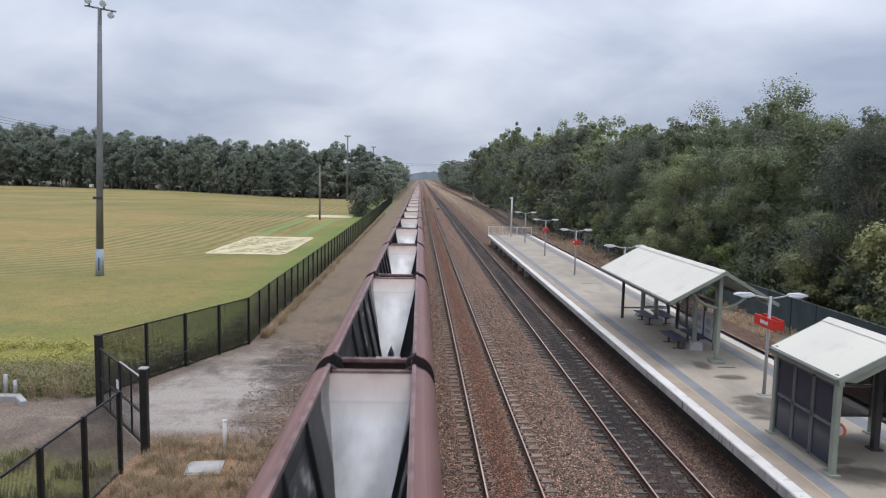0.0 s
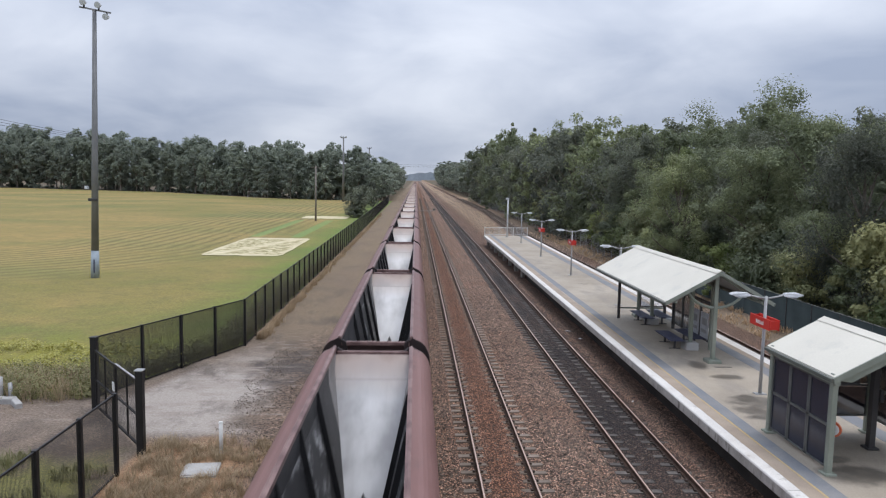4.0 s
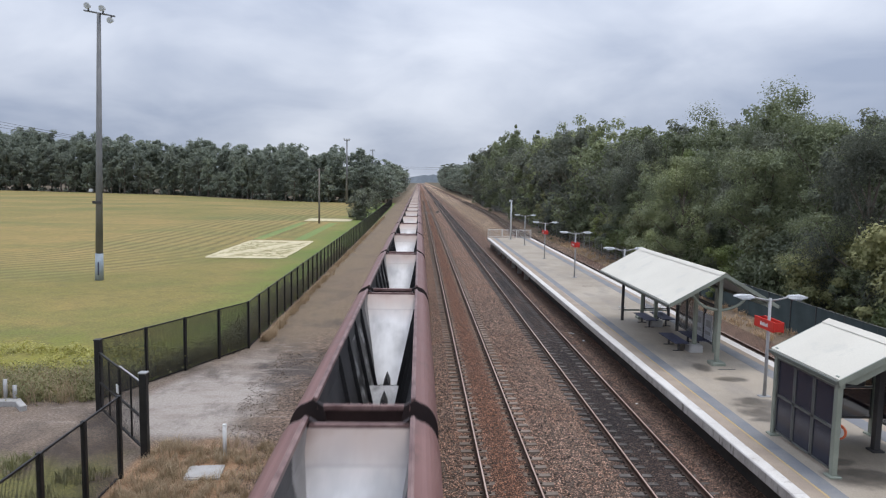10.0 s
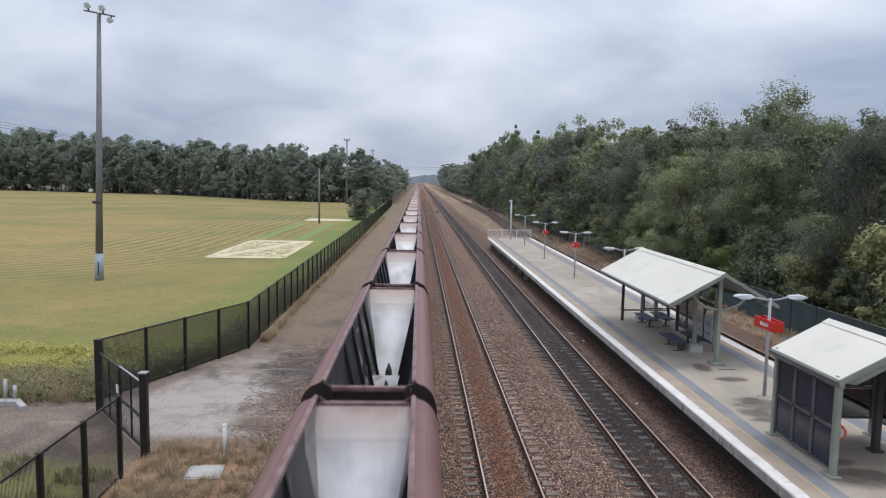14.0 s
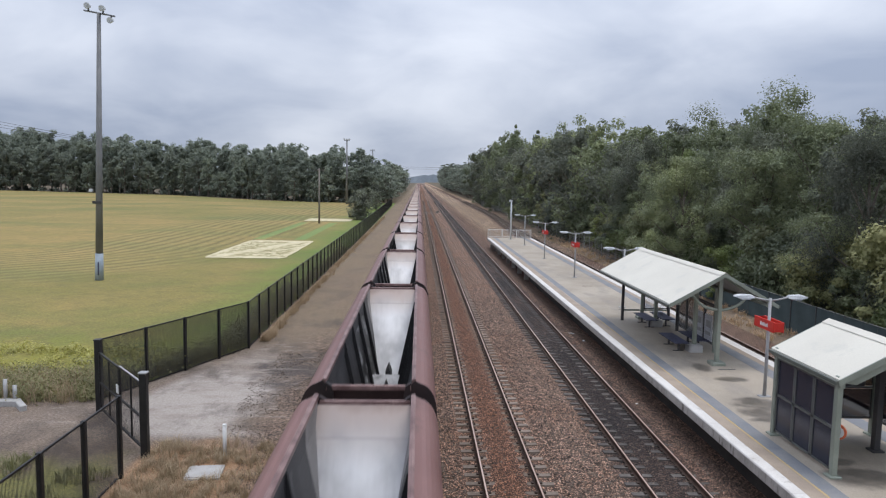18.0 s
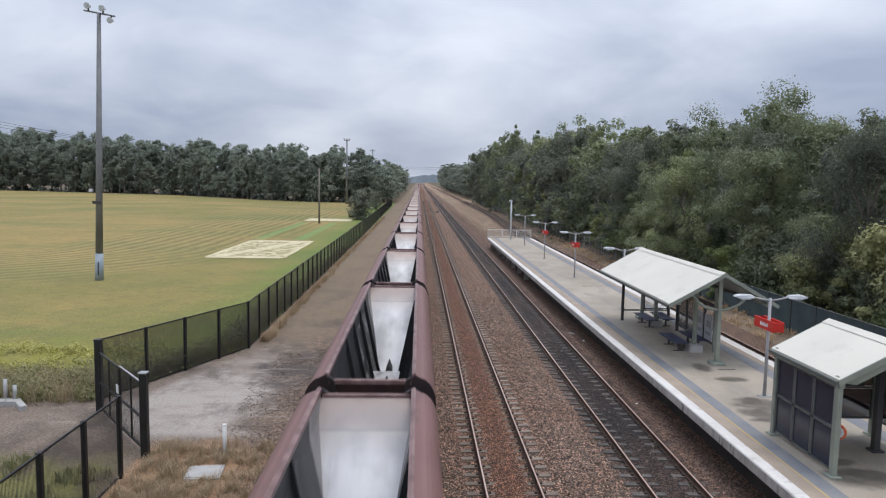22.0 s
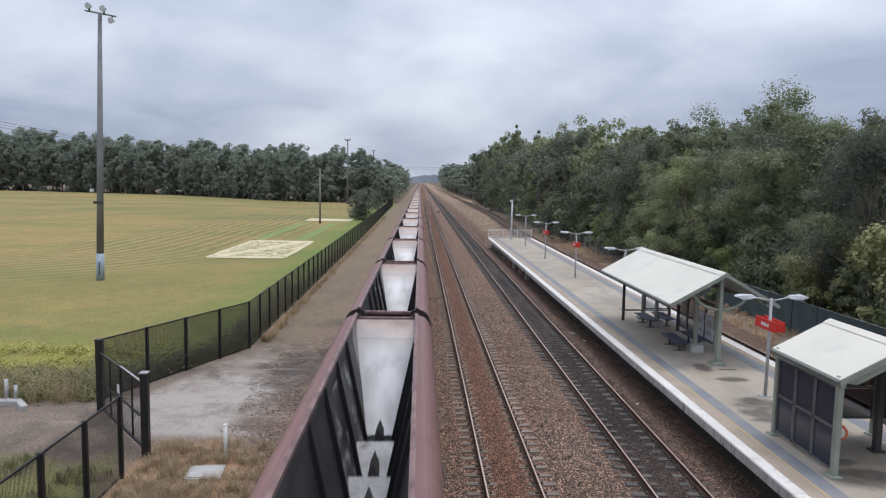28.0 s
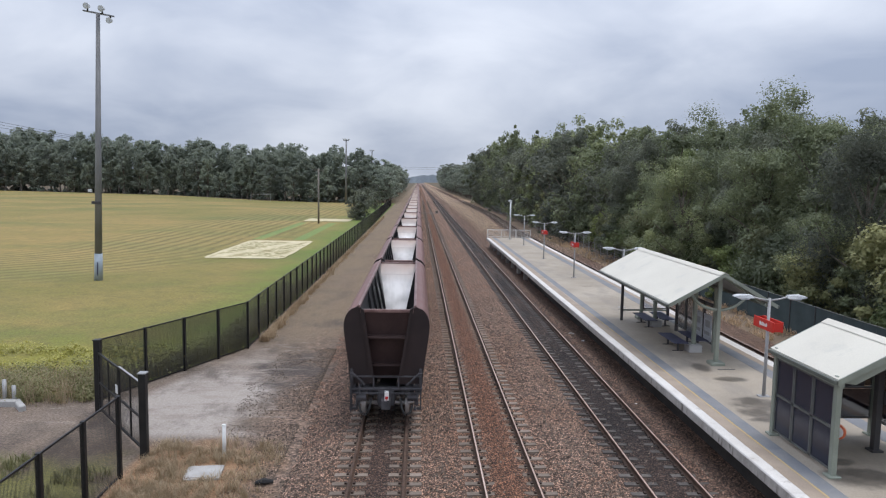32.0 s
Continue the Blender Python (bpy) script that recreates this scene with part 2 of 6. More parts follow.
    col = s.mix(s.math("MULTIPLY", edge, 0.7), col, s.mix(s.span(s.y, 120, 220), (0.20, 0.155, 0.105), (0.31, 0.215, 0.135)))
    col = s.mix(1.0, col, (1.04, 0.985, 0.94), "MULTIPLY")
    smooth_ = s.math("MULTIPLY", pale, 0.65)
    col = s.mix(s.math("SUBTRACT", 1.0, smooth_), col, s.mix(1.0, col, s.span(fine, 0.3, 0.7, 0.42, 1.65), "MULTIPLY"))
    return s.done(col, 0.93, s.math("ADD", fine, s.math("MULTIPLY", mid, 2.0)), 0.9, 0.05)


def make_field():
    s = Shade("mown_grass")
    big = s.noise(0.028, 5, 0.6)
    mid = s.noise(0.25, 5, 0.6)
    fine = s.noise(7.0, 5, 0.72)
    col = s.mix(s.span(big, 0.35, 0.58), (0.165, 0.165, 0.036), (0.345, 0.240, 0.080))
    col = s.mix(s.span(mid, 0.42, 0.62, 0, 0.5), col, (0.245, 0.200, 0.062))
    col = s.mix(s.math("MULTIPLY", s.span(s.noise(0.045, 4, 0.6, stretch=(0.4, 1, 1)), 0.5, 0.64), 0.6), col, (0.135, 0.165, 0.042))
    # bands left by the mower, following the rounded edge of the oval
    dx, dy = s.math("MAXIMUM", s.math("ADD", s.x, 55.0), 0.0), s.math("MAXIMUM", s.math("SUBTRACT", 85.0, s.y), 0.0)
    r = s.math("SQRT", s.math("ADD", s.math("MULTIPLY", dx, dx), s.math("MULTIPLY", dy, dy)))
    r = s.math("ADD", r, s.math("MULTIPLY", s.noise(0.05, 3), 3.0))
    tooth = s.math("ABSOLUTE", s.math("SUBTRACT", s.math("FRACT", s.math("DIVIDE", r, 1.9)), 0.5))
    ring = s.math("MULTIPLY", s.span(r, 10, 17), s.span(r, 40, 34))
    ring = s.math("MULTIPLY", ring, s.span(s.noise(0.07, 4), 0.36, 0.5, 0.35, 1.0))
    line = s.math("MULTIPLY", s.span(tooth, 0.06, 0.16, 1.0, 0.0), ring)
    col = s.mix(s.math("MULTIPLY", line, 0.75), col, (0.115, 0.10, 0.036))
    col = s.mix(s.math("MULTIPLY", s.math("MULTIPLY", s.span(tooth, 0.3, 0.48), ring), 0.35), col, (0.40, 0.33, 0.15))
    # watered, greener band along the fence
    wob = s.math("MULTIPLY", s.math("SUBTRACT", s.noise(0.12, 4), 0.5), 6.0)
    g = s.span(s.math("ADD", s.math("ADD", s.x, wob), s.math("MULTIPLY", s.y, 0.02)), -15.5, -8.5)
    col = s.mix(s.math("MULTIPLY", g, 0.88), col, (0.112, 0.200, 0.026))
    n = s.span(s.math("ADD", s.y, s.math("MULTIPLY", wob, 1.4)), 50, 36)
    n = s.math("MULTIPLY", n, s.span(s.noise(0.14, 5, 0.6), 0.4, 0.56, 0.25, 1.0))
    col = s.mix(s.math("MULTIPLY", n, 0.75), col, (0.118, 0.162, 0.030))
    yel = s.math("MULTIPLY", s.span(s.math("ADD", s.y, wob), 38, 33), s.span(s.noise(0.3, 5, 0.65), 0.38, 0.56))
    col = s.mix(s.math("MULTIPLY", yel, 0.8), col, (0.27, 0.25, 0.034))
    col = s.mix(s.span(s.noise(0.9, 5, 0.65), 0.45, 0.66, 0, 0.55), col, (0.16, 0.14, 0.046))
    # mown strips between the pitch squares
    off = s.math("MINIMUM", s.math("ABSOLUTE", s.math("ADD", s.x, 22.8)), s.math("ABSOLUTE", s.math("ADD", s.x, 17.0)))
    st = s.math("MULTIPLY", s.span(off, 1.0, 0.6), s.math("MULTIPLY", s.span(s.y, 99, 100), s.span(s.y, 140, 139)))
    col = s.mix(s.math("MULTIPLY", st, 0.6), col, (0.17, 0.30, 0.09))
    col = s.mix(1.0, col, s.span(fine, 0.3, 0.7, 0.60, 1.26), "MULTIPLY")
    return s.done(col, 0.95, fine, 0.5, 0.05)


def make_loam():
    """Pale loam, bare round the edges of the square and down a trodden line, grassed over inside."""
    s = Shade("pale_loam")
    wob = s.math("MULTIPLY", s.math("SUBTRACT", s.noise(0.6, 4), 0.5), 0.5)
    u = s.math("DIVIDE", s.math("ADD", s.x, 18.9), 4.4)
    v = s.math("DIVIDE", s.math("SUBTRACT", s.y, 86.5), 11.0)
    rim = s.math("ADD", s.math("MAXIMUM", s.math("ABSOLUTE", u), s.math("ABSOLUTE", v)), wob)
    path = s.math("ABSOLUTE", s.math("ADD", s.math("SUBTRACT", u, s.math("MULTIPLY", v, 0.8)), wob))
    bare = s.math("MAXIMUM", s.span(rim, 0.80, 0.92), s.span(path, 0.26, 0.12))
    bare = s.math("MAXIMUM", bare, s.span(s.noise(1.6, 5, 0.68), 0.47, 0.54))
    col = s.mix(s.span(s.noise(1.3, 4), 0.4, 0.6), (0.62, 0.55, 0.37), (0.52, 0.45, 0.28))
    col = s.mix(s.math("MULTIPLY", s.math("SUBTRACT", 1.0, bare), 0.9), col, (0.23, 0.20, 0.075))
    fine = s.noise(9, 4, 0.7)
    col = s.mix(1.0, col, s.span(fine, 0.3, 0.7, 0.8, 1.2), "MULTIPLY")
    return s.done(col, 0.95, fine, 0.4, 0.03)


BALLAST, GROUND, FIELD, SAND = make_ballast(), make_ground(), make_field(), make_loam()
RAIL_SIDE = material("rusty_rail", (0.060, 0.036, 0.026), (0.115, 0.068, 0.046), 3, 0.8, 0.2, 0.3, 90)
RAIL_TOP = material("worn_rail_head", (0.60, 0.455, 0.385), (0.44, 0.31, 0.245), 1.5, 0.48, 0.35, 0.05, 40, 0.12, stretch=(1, 0.05, 1))
SLEEPER = material("concrete_sleeper", (0.262, 0.212, 0.174), (0.155, 0.118, 0.092), 2.5, 0.9, 0, 0.3, 45, 0.25, per_object=0.22)
COALED = material("coal_dusted_sleeper", (0.135, 0.117, 0.105), (0.062, 0.055, 0.051), 1.8, 0.9, 0, 0.3, 45, 0.25, per_object=0.3)
CLIP = material("rail_clip", (0.06, 0.045, 0.038), (0.09, 0.06, 0.05), 9, 0.7, 0.5, 0)
WAGON_PAINT = material("mauve_brown_paint", (0.180, 0.090, 0.081), (0.214, 0.115, 0.104), 0.9, 0.45, 0.0, 0.1, 25, 0.10,
                       stain=(0.14, 0.08, 0.07), stain_scale=1.3, per_object=0.10, rough2=0.6, sheen=0.4)
# end plates' brown darkened in the colour for overcast shade on upright faces
WAGON_END = material("shaded_end_paint", (0.015, 0.0078, 0.0078), (0.025, 0.0135, 0.013), 1.4, 0.6, 0.0, 0.15, 25, 0.2, per_object=0.15)
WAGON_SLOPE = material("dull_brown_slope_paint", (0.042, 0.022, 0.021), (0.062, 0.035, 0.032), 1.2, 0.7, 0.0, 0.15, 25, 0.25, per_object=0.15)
WAGON_RIM = material("worn_rim_edge", (0.27, 0.17, 0.155), (0.14, 0.075, 0.07), 3, 0.45, 0.2, 0.1, 30, 0.25)
INNER_DARK = material("coal_blackened_steel", (0.030, 0.029, 0.031), (0.058, 0.056, 0.059), 1.2, 0.6, 0.2, 0.2, 22, 0.3,
                      stain=(0.17, 0.17, 0.175), stain_scale=0.9, stain_at=0.60, per_object=0.2, stretch=(1, 1, 0.7))
INNER_RIB = material("black_stay", (0.014, 0.0138, 0.0148), (0.024, 0.023, 0.0245), 2, 0.65, 0.2, 0.1, 30, 0.2)
def make_chute():
    """Steel scoured bright by sliding coal, still dusty along its top edge, with soft cloudy wear."""
    s = Shade("coal_polished_steel")
    tc, oi = s.t.nodes.new("ShaderNodeTexCoord"), s.t.nodes.new("ShaderNodeObjectInfo")
    sp = s.t.nodes.new("ShaderNodeSeparateXYZ")
    s.t.links.new(tc.outputs["Object"], sp.inputs[0])
    shift = s.t.nodes.new("ShaderNodeVectorMath")
    shift.operation = "MULTIPLY_ADD"
    s.t.links.new(oi.outputs["Random"], shift.inputs[0])
    shift.inputs[1].default_value = (40, 40, 40)
    s.t.links.new(tc.outputs["Object"], shift.inputs[2])
    s.pos = shift.outputs[0]
    cloud = s.noise(1.0, 4, 0.5, stretch=(1.3, 0.8, 0.8))
    streak = s.noise(2.2, 4, 0.5, stretch=(4.0, 0.5, 0.5))
    col = s.mix(s.span(cloud, 0.36, 0.64), (0.34, 0.335, 0.345), (0.54, 0.535, 0.545))
    col = s.mix(s.span(streak, 0.45, 0.7, 0.0, 0.4), col, (0.36, 0.35, 0.35))
    # lighter down the middle, below the dusty top
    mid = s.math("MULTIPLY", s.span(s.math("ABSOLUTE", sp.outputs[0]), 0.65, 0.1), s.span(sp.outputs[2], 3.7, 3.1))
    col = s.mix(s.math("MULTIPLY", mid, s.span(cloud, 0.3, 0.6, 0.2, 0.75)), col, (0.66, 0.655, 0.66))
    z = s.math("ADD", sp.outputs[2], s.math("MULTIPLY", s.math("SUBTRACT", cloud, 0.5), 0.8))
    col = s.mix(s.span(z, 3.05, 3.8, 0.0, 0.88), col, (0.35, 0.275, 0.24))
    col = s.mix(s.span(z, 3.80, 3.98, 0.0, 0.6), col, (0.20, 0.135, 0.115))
    # a faint weld line with rubbed edges
    w = s.math("ABSOLUTE", s.math("SUBTRACT", sp.outputs[2], 3.438))
    col = s.mix(s.span(w, 0.03, 0.008, 0.0, 0.35), col, (0.24, 0.23, 0.23))
    col = s.mix(1.0, col, s.span(oi.outputs["Random"], 0, 1, 0.88, 1.08), "MULTIPLY")
    s.put(0.35, s.bs.inputs["Metallic"])
    return s.done(col, s.span(cloud, 0.3, 0.7, 0.5, 0.36), streak, 0.06, 0.02)


POLISHED = make_chute()
WORN = material("patchily_scoured_sheet", (0.032, 0.032, 0.034), (0.058, 0.057, 0.060), 2, 0.5, 0.3, 0.1, 20, 0.2, stain=(0.42, 0.42, 0.43), stain_scale=1.6, stain_at=0.51, per_object=0.15, stretch=(1, 0.7, 1))
WING = material("scoured_wing_sheet", (0.30, 0.285, 0.28), (0.20, 0.19, 0.185), 1.1, 0.5, 0.3, 0.1, 14, 0.2, stain=(0.10, 0.095, 0.095), stain_scale=1.3, stain_at=0.58, per_object=0.15)
SADDLE = material("scuffed_saddle_steel", (0.27, 0.27, 0.28), (0.17, 0.17, 0.178), 1.4, 0.45, 0.5, 0.1, 16, 0.2, stain=(0.07, 0.068, 0.07), stain_scale=1.6, stain_at=0.6, per_object=0.15)
HOOD = material("dull_hood_steel", (0.085, 0.083, 0.086), (0.055, 0.054, 0.056), 1.5, 0.55, 0.3, 0.1, 18, 0.2, per_object=0.15)
UNDER = material("grimy_underframe", (0.050, 0.048, 0.054), (0.088, 0.085, 0.092), 2.5, 0.65, 0.2, 0.15, 30, 0.25)
WHEEL = material("wheel_steel", (0.62, 0.60, 0.59), (0.45, 0.43, 0.42), 3, 0.38, 0.7, 0.05, 30, 0.15)
TAIL_RED = material("red_tail_marker", (0.55, 0.03, 0.03), (0.45, 0.025, 0.03), 6, 0.4, 0, 0)
WHITE = material("white_enamel", (0.78, 0.78, 0.77), (0.7, 0.7, 0.69), 3, 0.45, 0, 0.05, 40, 0.06)
DAMP = ((11.85, 25.2, 0.55, 0.35), (11.4, 26.9, 0.35, 0.7), (11.6, 22.2, 1.0, 0.8), (10.95, 21.4, 0.6, 0.6), (11.3, 20.8, 0.9, 0.35), (11.2, 16.5, 0.95, 0.65), (11.25, 17.5, 0.45, 0.3), (12.7, 15.4, 1.0, 0.9))


def make_platform_surface():
    """Trowelled concrete with worn lighter lanes, grey stains and patches still damp after rain."""
    s = Shade("platform_concrete")
    broad, mid, fine = s.noise(0.28, 5, 0.6), s.noise(1.6, 5, 0.6), s.noise(24, 4, 0.65)
    col = s.mix(s.span(broad, 0.38, 0.62), (0.315, 0.268, 0.212), (0.405, 0.348, 0.282))
    col = s.mix(s.span(s.noise(0.5, 6, 0.65, stretch=(1, 0.5, 1)), 0.54, 0.68, 0, 0.6), col, (0.235, 0.212, 0.188))
    wet = 0.0
    for x, y, rx, ry in DAMP:
        dx, dy = s.math("DIVIDE", s.math("SUBTRACT", s.x, x), rx), s.math("DIVIDE", s.math("SUBTRACT", s.y, y), ry)
        r = s.math("SQRT", s.math("ADD", s.math("MULTIPLY", dx, dx), s.math("MULTIPLY", dy, dy)))
        r = s.math("ADD", r, s.math("MULTIPLY", s.math("SUBTRACT", mid, 0.5), 1.3))
        wet = s.math("MAXIMUM", wet, s.span(r, 1.1, 0.72))
    wet = s.math("MULTIPLY", wet, s.span(s.noise(3.0, 4), 0.3, 0.55, 0.55, 1.0))
    col = s.mix(s.math("MULTIPLY", wet, 0.9), col, (0.125, 0.107, 0.088))
    col = s.mix(1.0, col, s.span(fine, 0.3, 0.7, 0.86, 1.14), "MULTIPLY")
    return s.done(col, s.span(wet, 0, 1, 0.68, 0.3), fine, 0.12, 0.02)


CONCRETE = make_platform_surface()
COPING = material("white_painted_coping", (0.68, 0.655, 0.625), (0.60, 0.57, 0.54), 1.2, 0.7, 0, 0.15, 30, 0.12,
                  stain=(0.33, 0.29, 0.255), stain_scale=1.9, stain_at=0.60, world_space=True)
COPING_FACE = material("weathered_coping_face", (0.50, 0.47, 0.435), (0.36, 0.33, 0.30), 1.5, 0.8, 0, 0.3, 30, 0.2,
                       stain=(0.10, 0.088, 0.08), stain_scale=3.0, stain_at=0.56, world_space=True, stretch=(1, 1.6, 0.35))
# near-black base colour stands in for the shade under the overhanging coping
PLAT_WALL = material("shaded_platform_wall", (0.05, 0.043, 0.038), (0.03, 0.026, 0.023), 1.0, 0.9, 0, 0.3, 20, 0.25)
BLUE_STRIP = material("blue_grey_tactile", (0.180, 0.190, 0.212), (0.238, 0.236, 0.238), 0.8, 0.75, 0, 0.2, 40, 0.15, world_space=True,
                      stain=(0.25, 0.245, 0.24), stain_scale=0.9, stain_at=0.6)
YELLOW = material("worn_yellow_line", (0.47, 0.345, 0.15), (0.41, 0.315, 0.19), 2.5, 0.7, 0, 0.1, 35, 0.15, world_space=True)
PAVER = material("sand_paver", (0.37, 0.30, 0.235), (0.30, 0.24, 0.19), 1.0, 0.8, 0, 0.2, 35, 0.15, world_space=True)
ROOF = material("cream_roof_sheet", (0.665, 0.635, 0.555), (0.62, 0.59, 0.515), 0.5, 0.55, 0, 0.03, 25, 0.05, stain=(0.57, 0.55, 0.49), stain_scale=0.9, sheen=0.3)
SAGE = material("sage_green_steel", (0.275, 0.30, 0.248), (0.225, 0.248, 0.205), 1.6, 0.5, 0.1, 0.05, 30, 0.08)
GUTTER = material("dark_green_gutter", (0.125, 0.135, 0.115), (0.095, 0.105, 0.09), 1.6, 0.5, 0.1, 0.05, 30, 0.12)
DARK_STEEL = material("charcoal_steel", (0.055, 0.053, 0.055), (0.075, 0.07, 0.07), 2, 0.5, 0.2, 0.05, 30, 0.1)
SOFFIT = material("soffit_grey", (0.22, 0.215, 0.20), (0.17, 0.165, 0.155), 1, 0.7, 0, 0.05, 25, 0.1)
BENCH_BLUE = material("navy_slat", (0.050, 0.055, 0.105), (0.068, 0.073, 0.13), 3, 0.5, 0, 0.05, 40, 0.15)
RED = material("red_sign_face", (0.62, 0.035, 0.022), (0.55, 0.03, 0.022), 3, 0.42, 0, 0, 30, 0.05)
GALV = material("galvanised_steel", (0.42, 0.42, 0.42), (0.34, 0.34, 0.345), 2.5, 0.5, 0.4, 0.05, 40, 0.10)
LAMP_HEAD = material("pale_lamp_housing", (0.62, 0.635, 0.65), (0.55, 0.565, 0.58), 3, 0.45, 0.1, 0)
FENCE_INFILL = material("black_bar_coat", (0.022, 0.022, 0.023), (0.034, 0.033, 0.034), 2, 0.5, 0.1, 0.0, 40, 0.15)
FENCE_BLACK = material("black_powder_coat", (0.010, 0.010, 0.011), (0.018, 0.017, 0.018), 2, 0.5, 0.1, 0.05, 40, 0.15)
WOOD_POLE = material("weathered_pole", (0.24, 0.215, 0.19), (0.17, 0.15, 0.135), 1.5, 0.85, 0, 0.3, 30, 0.2, stretch=(1, 1, 0.12))
POLE_GREY = material("aged_steel_pole", (0.165, 0.168, 0.176), (0.235, 0.235, 0.235), 0.35, 0.6, 0.3, 0.05, 20, 0.12)
POLE_BLUE = material("pale_blue_band", (0.36, 0.42, 0.48), (0.30, 0.355, 0.41), 1.5, 0.6, 0, 0.05, 20, 0.15)
LID = material("cast_concrete_lid", (0.44, 0.43, 0.42), (0.36, 0.35, 0.34), 2, 0.85, 0, 0.2, 30, 0.15)
CROSSING = material("weathered_crossing", (0.25, 0.225, 0.20), (0.19, 0.17, 0.15), 1.5, 0.9, 0, 0.2, 30, 0.15)
BARK = material("grey_brown_bark", (0.115, 0.095, 0.075), (0.20, 0.175, 0.145), 2.5, 0.9, 0, 0.5, 18, 0.3, stretch=(1, 1, 0.25))
CLOTH = material("green_shade_cloth", (0.034, 0.052, 0.054), (0.05, 0.073, 0.076), 0.8, 0.8, 0, 0.1, 60, 0.15)
PAPER = material("white_poster", (0.6, 0.62, 0.64), (0.5, 0.52, 0.55), 6, 0.5, 0, 0)
ORANGE = material("orange_panel", (0.65, 0.16, 0.07), (0.55, 0.13, 0.06), 4, 0.5, 0, 0)
ROCK = material("loose_ballast", (0.30, 0.255, 0.215), (0.18, 0.15, 0.13), 6, 0.9, 0, 0.2, 30, 0.25)


# the backdrop's haze is painted into this pale blue-grey base colour
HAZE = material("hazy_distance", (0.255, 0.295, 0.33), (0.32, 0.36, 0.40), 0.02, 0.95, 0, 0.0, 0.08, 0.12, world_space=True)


def make_leaf(name, dark, light, through_col, thin=0.3):
    m = bpy.data.materials.new(name)
    m.use_nodes = True
    t = m.node_tree
    bs, out = t.nodes["Principled BSDF"], t.nodes["Material Output"]
    tc, oi = t.nodes.new("ShaderNodeTexCoord"), t.nodes.new("ShaderNodeObjectInfo")
    n = t.nodes.new("ShaderNodeTexNoise")
    n.inputs["Scale"].default_value, n.inputs["Detail"].default_value = 0.45, 5
    t.links.new(tc.outputs["Object"], n.inputs["Vector"])
    ge = t.nodes.new("ShaderNodeNewGeometry")
    a = t.nodes.new("ShaderNodeMath")
    a.operation = "MULTIPLY_ADD"
    t.links.new(ge.outputs["Random Per Island"], a.inputs[0])
    a.inputs[1].default_value = 0.22
    t.links.new(n.outputs["Fac"], a.inputs[2])
    r = t.nodes.new("ShaderNodeMapRange")
    r.inputs[1].default_value, r.inputs[2].default_value = 0.40, 0.82
    t.links.new(a.outputs[0], r.inputs[0])
    mx = t.nodes.new("ShaderNodeMix")
    mx.data_type = "RGBA"
    mx.inputs[6].default_value, mx.inputs[7].default_value = (*dark, 1), (*light, 1)
    t.links.new(r.outputs[0], mx.inputs[0])
    hs = t.nodes.new("ShaderNodeHueSaturation")
    for i, lo, hi in ((0, 0.475, 0.515), (1, 0.75, 1.1), (2, 0.62, 1.42)):
        q = t.nodes.new("ShaderNodeMapRange")
        q.inputs[3].default_value, q.inputs[4].default_value = (lo, hi) if i else (hi, lo)
        t.links.new(oi.outputs["Random"], q.inputs[0])
        t.links.new(q.outputs[0], hs.inputs[i])
    t.links.new(mx.outputs[2], hs.inputs["Color"])
    t.links.new(hs.outputs[0], bs.inputs["Base Color"])
    bs.inputs["Roughness"].default_value = 0.6
    bs.inputs["Specular IOR Level"].default_value = 0.3
    tr = t.nodes.new("ShaderNodeBsdfTranslucent")
    tr.inputs[0].default_value = (*through_col, 1)
    ms = t.nodes.new("ShaderNodeMixShader")
    ms.inputs[0].default_value = thin
    t.links.new(bs.outputs[0], ms.inputs[1])
    t.links.new(tr.outputs[0], ms.inputs[2])
    t.links.new(ms.outputs[0], out.inputs[0])
    return m


LEAF_DARK = make_leaf("gum_leaves", (0.138, 0.162, 0.116), (0.248, 0.288, 0.146), (0.25, 0.29, 0.15))
LEAF_OAK = make_leaf("she_oak_needles", (0.122, 0.136, 0.115), (0.188, 0.206, 0.146), (0.19, 0.21, 0.145))
# greyer, paler and more see-through than near leaves: distance haze put into the colour
LEAF_FAR = make_leaf("hazed_gum_leaves", (0.225, 0.255, 0.220), (0.270, 0.305, 0.232), (0.32, 0.36, 0.29), 0.5)
LEAF_BRIGHT = make_leaf("fresh_leaves", (0.130, 0.165, 0.072), (0.235, 0.285, 0.100), (0.22, 0.28, 0.09))
LEAF_OLIVE = make_leaf("olive_leaves", (0.170, 0.185, 0.092), (0.335, 0.345, 0.170), (0.30, 0.31, 0.145))
WEED_GREEN = make_leaf("weeds", (0.125, 0.132, 0.056), (0.30, 0.29, 0.135), (0.26, 0.25, 0.10))
WEED_YELLOW = make_leaf("yellow_weeds", (0.46, 0.42, 0.06), (0.80, 0.68, 0.13), (0.50, 0.46, 0.06))
DRY_GRASS = make_leaf("dry_grass", (0.33, 0.235, 0.14), (0.60, 0.46, 0.29), (0.46, 0.35, 0.21))


# ================= mesh helpers =================
def mesh(name, verts, faces, mats, face_mats=None, smooth=False):
    me = bpy.data.meshes.new(name)
    me.from_pydata([tuple(v) for v in verts], [], faces)
    for m in (mats if isinstance(mats, (list, tuple)) else [mats]):
        me.materials.append(m)
    if face_mats is not None:
        me.polygons.foreach_set("material_index", face_mats)
    if smooth:
        me.polygons.foreach_set("use_smooth", [True] * len(me.polygons))
    me.update()
    return me


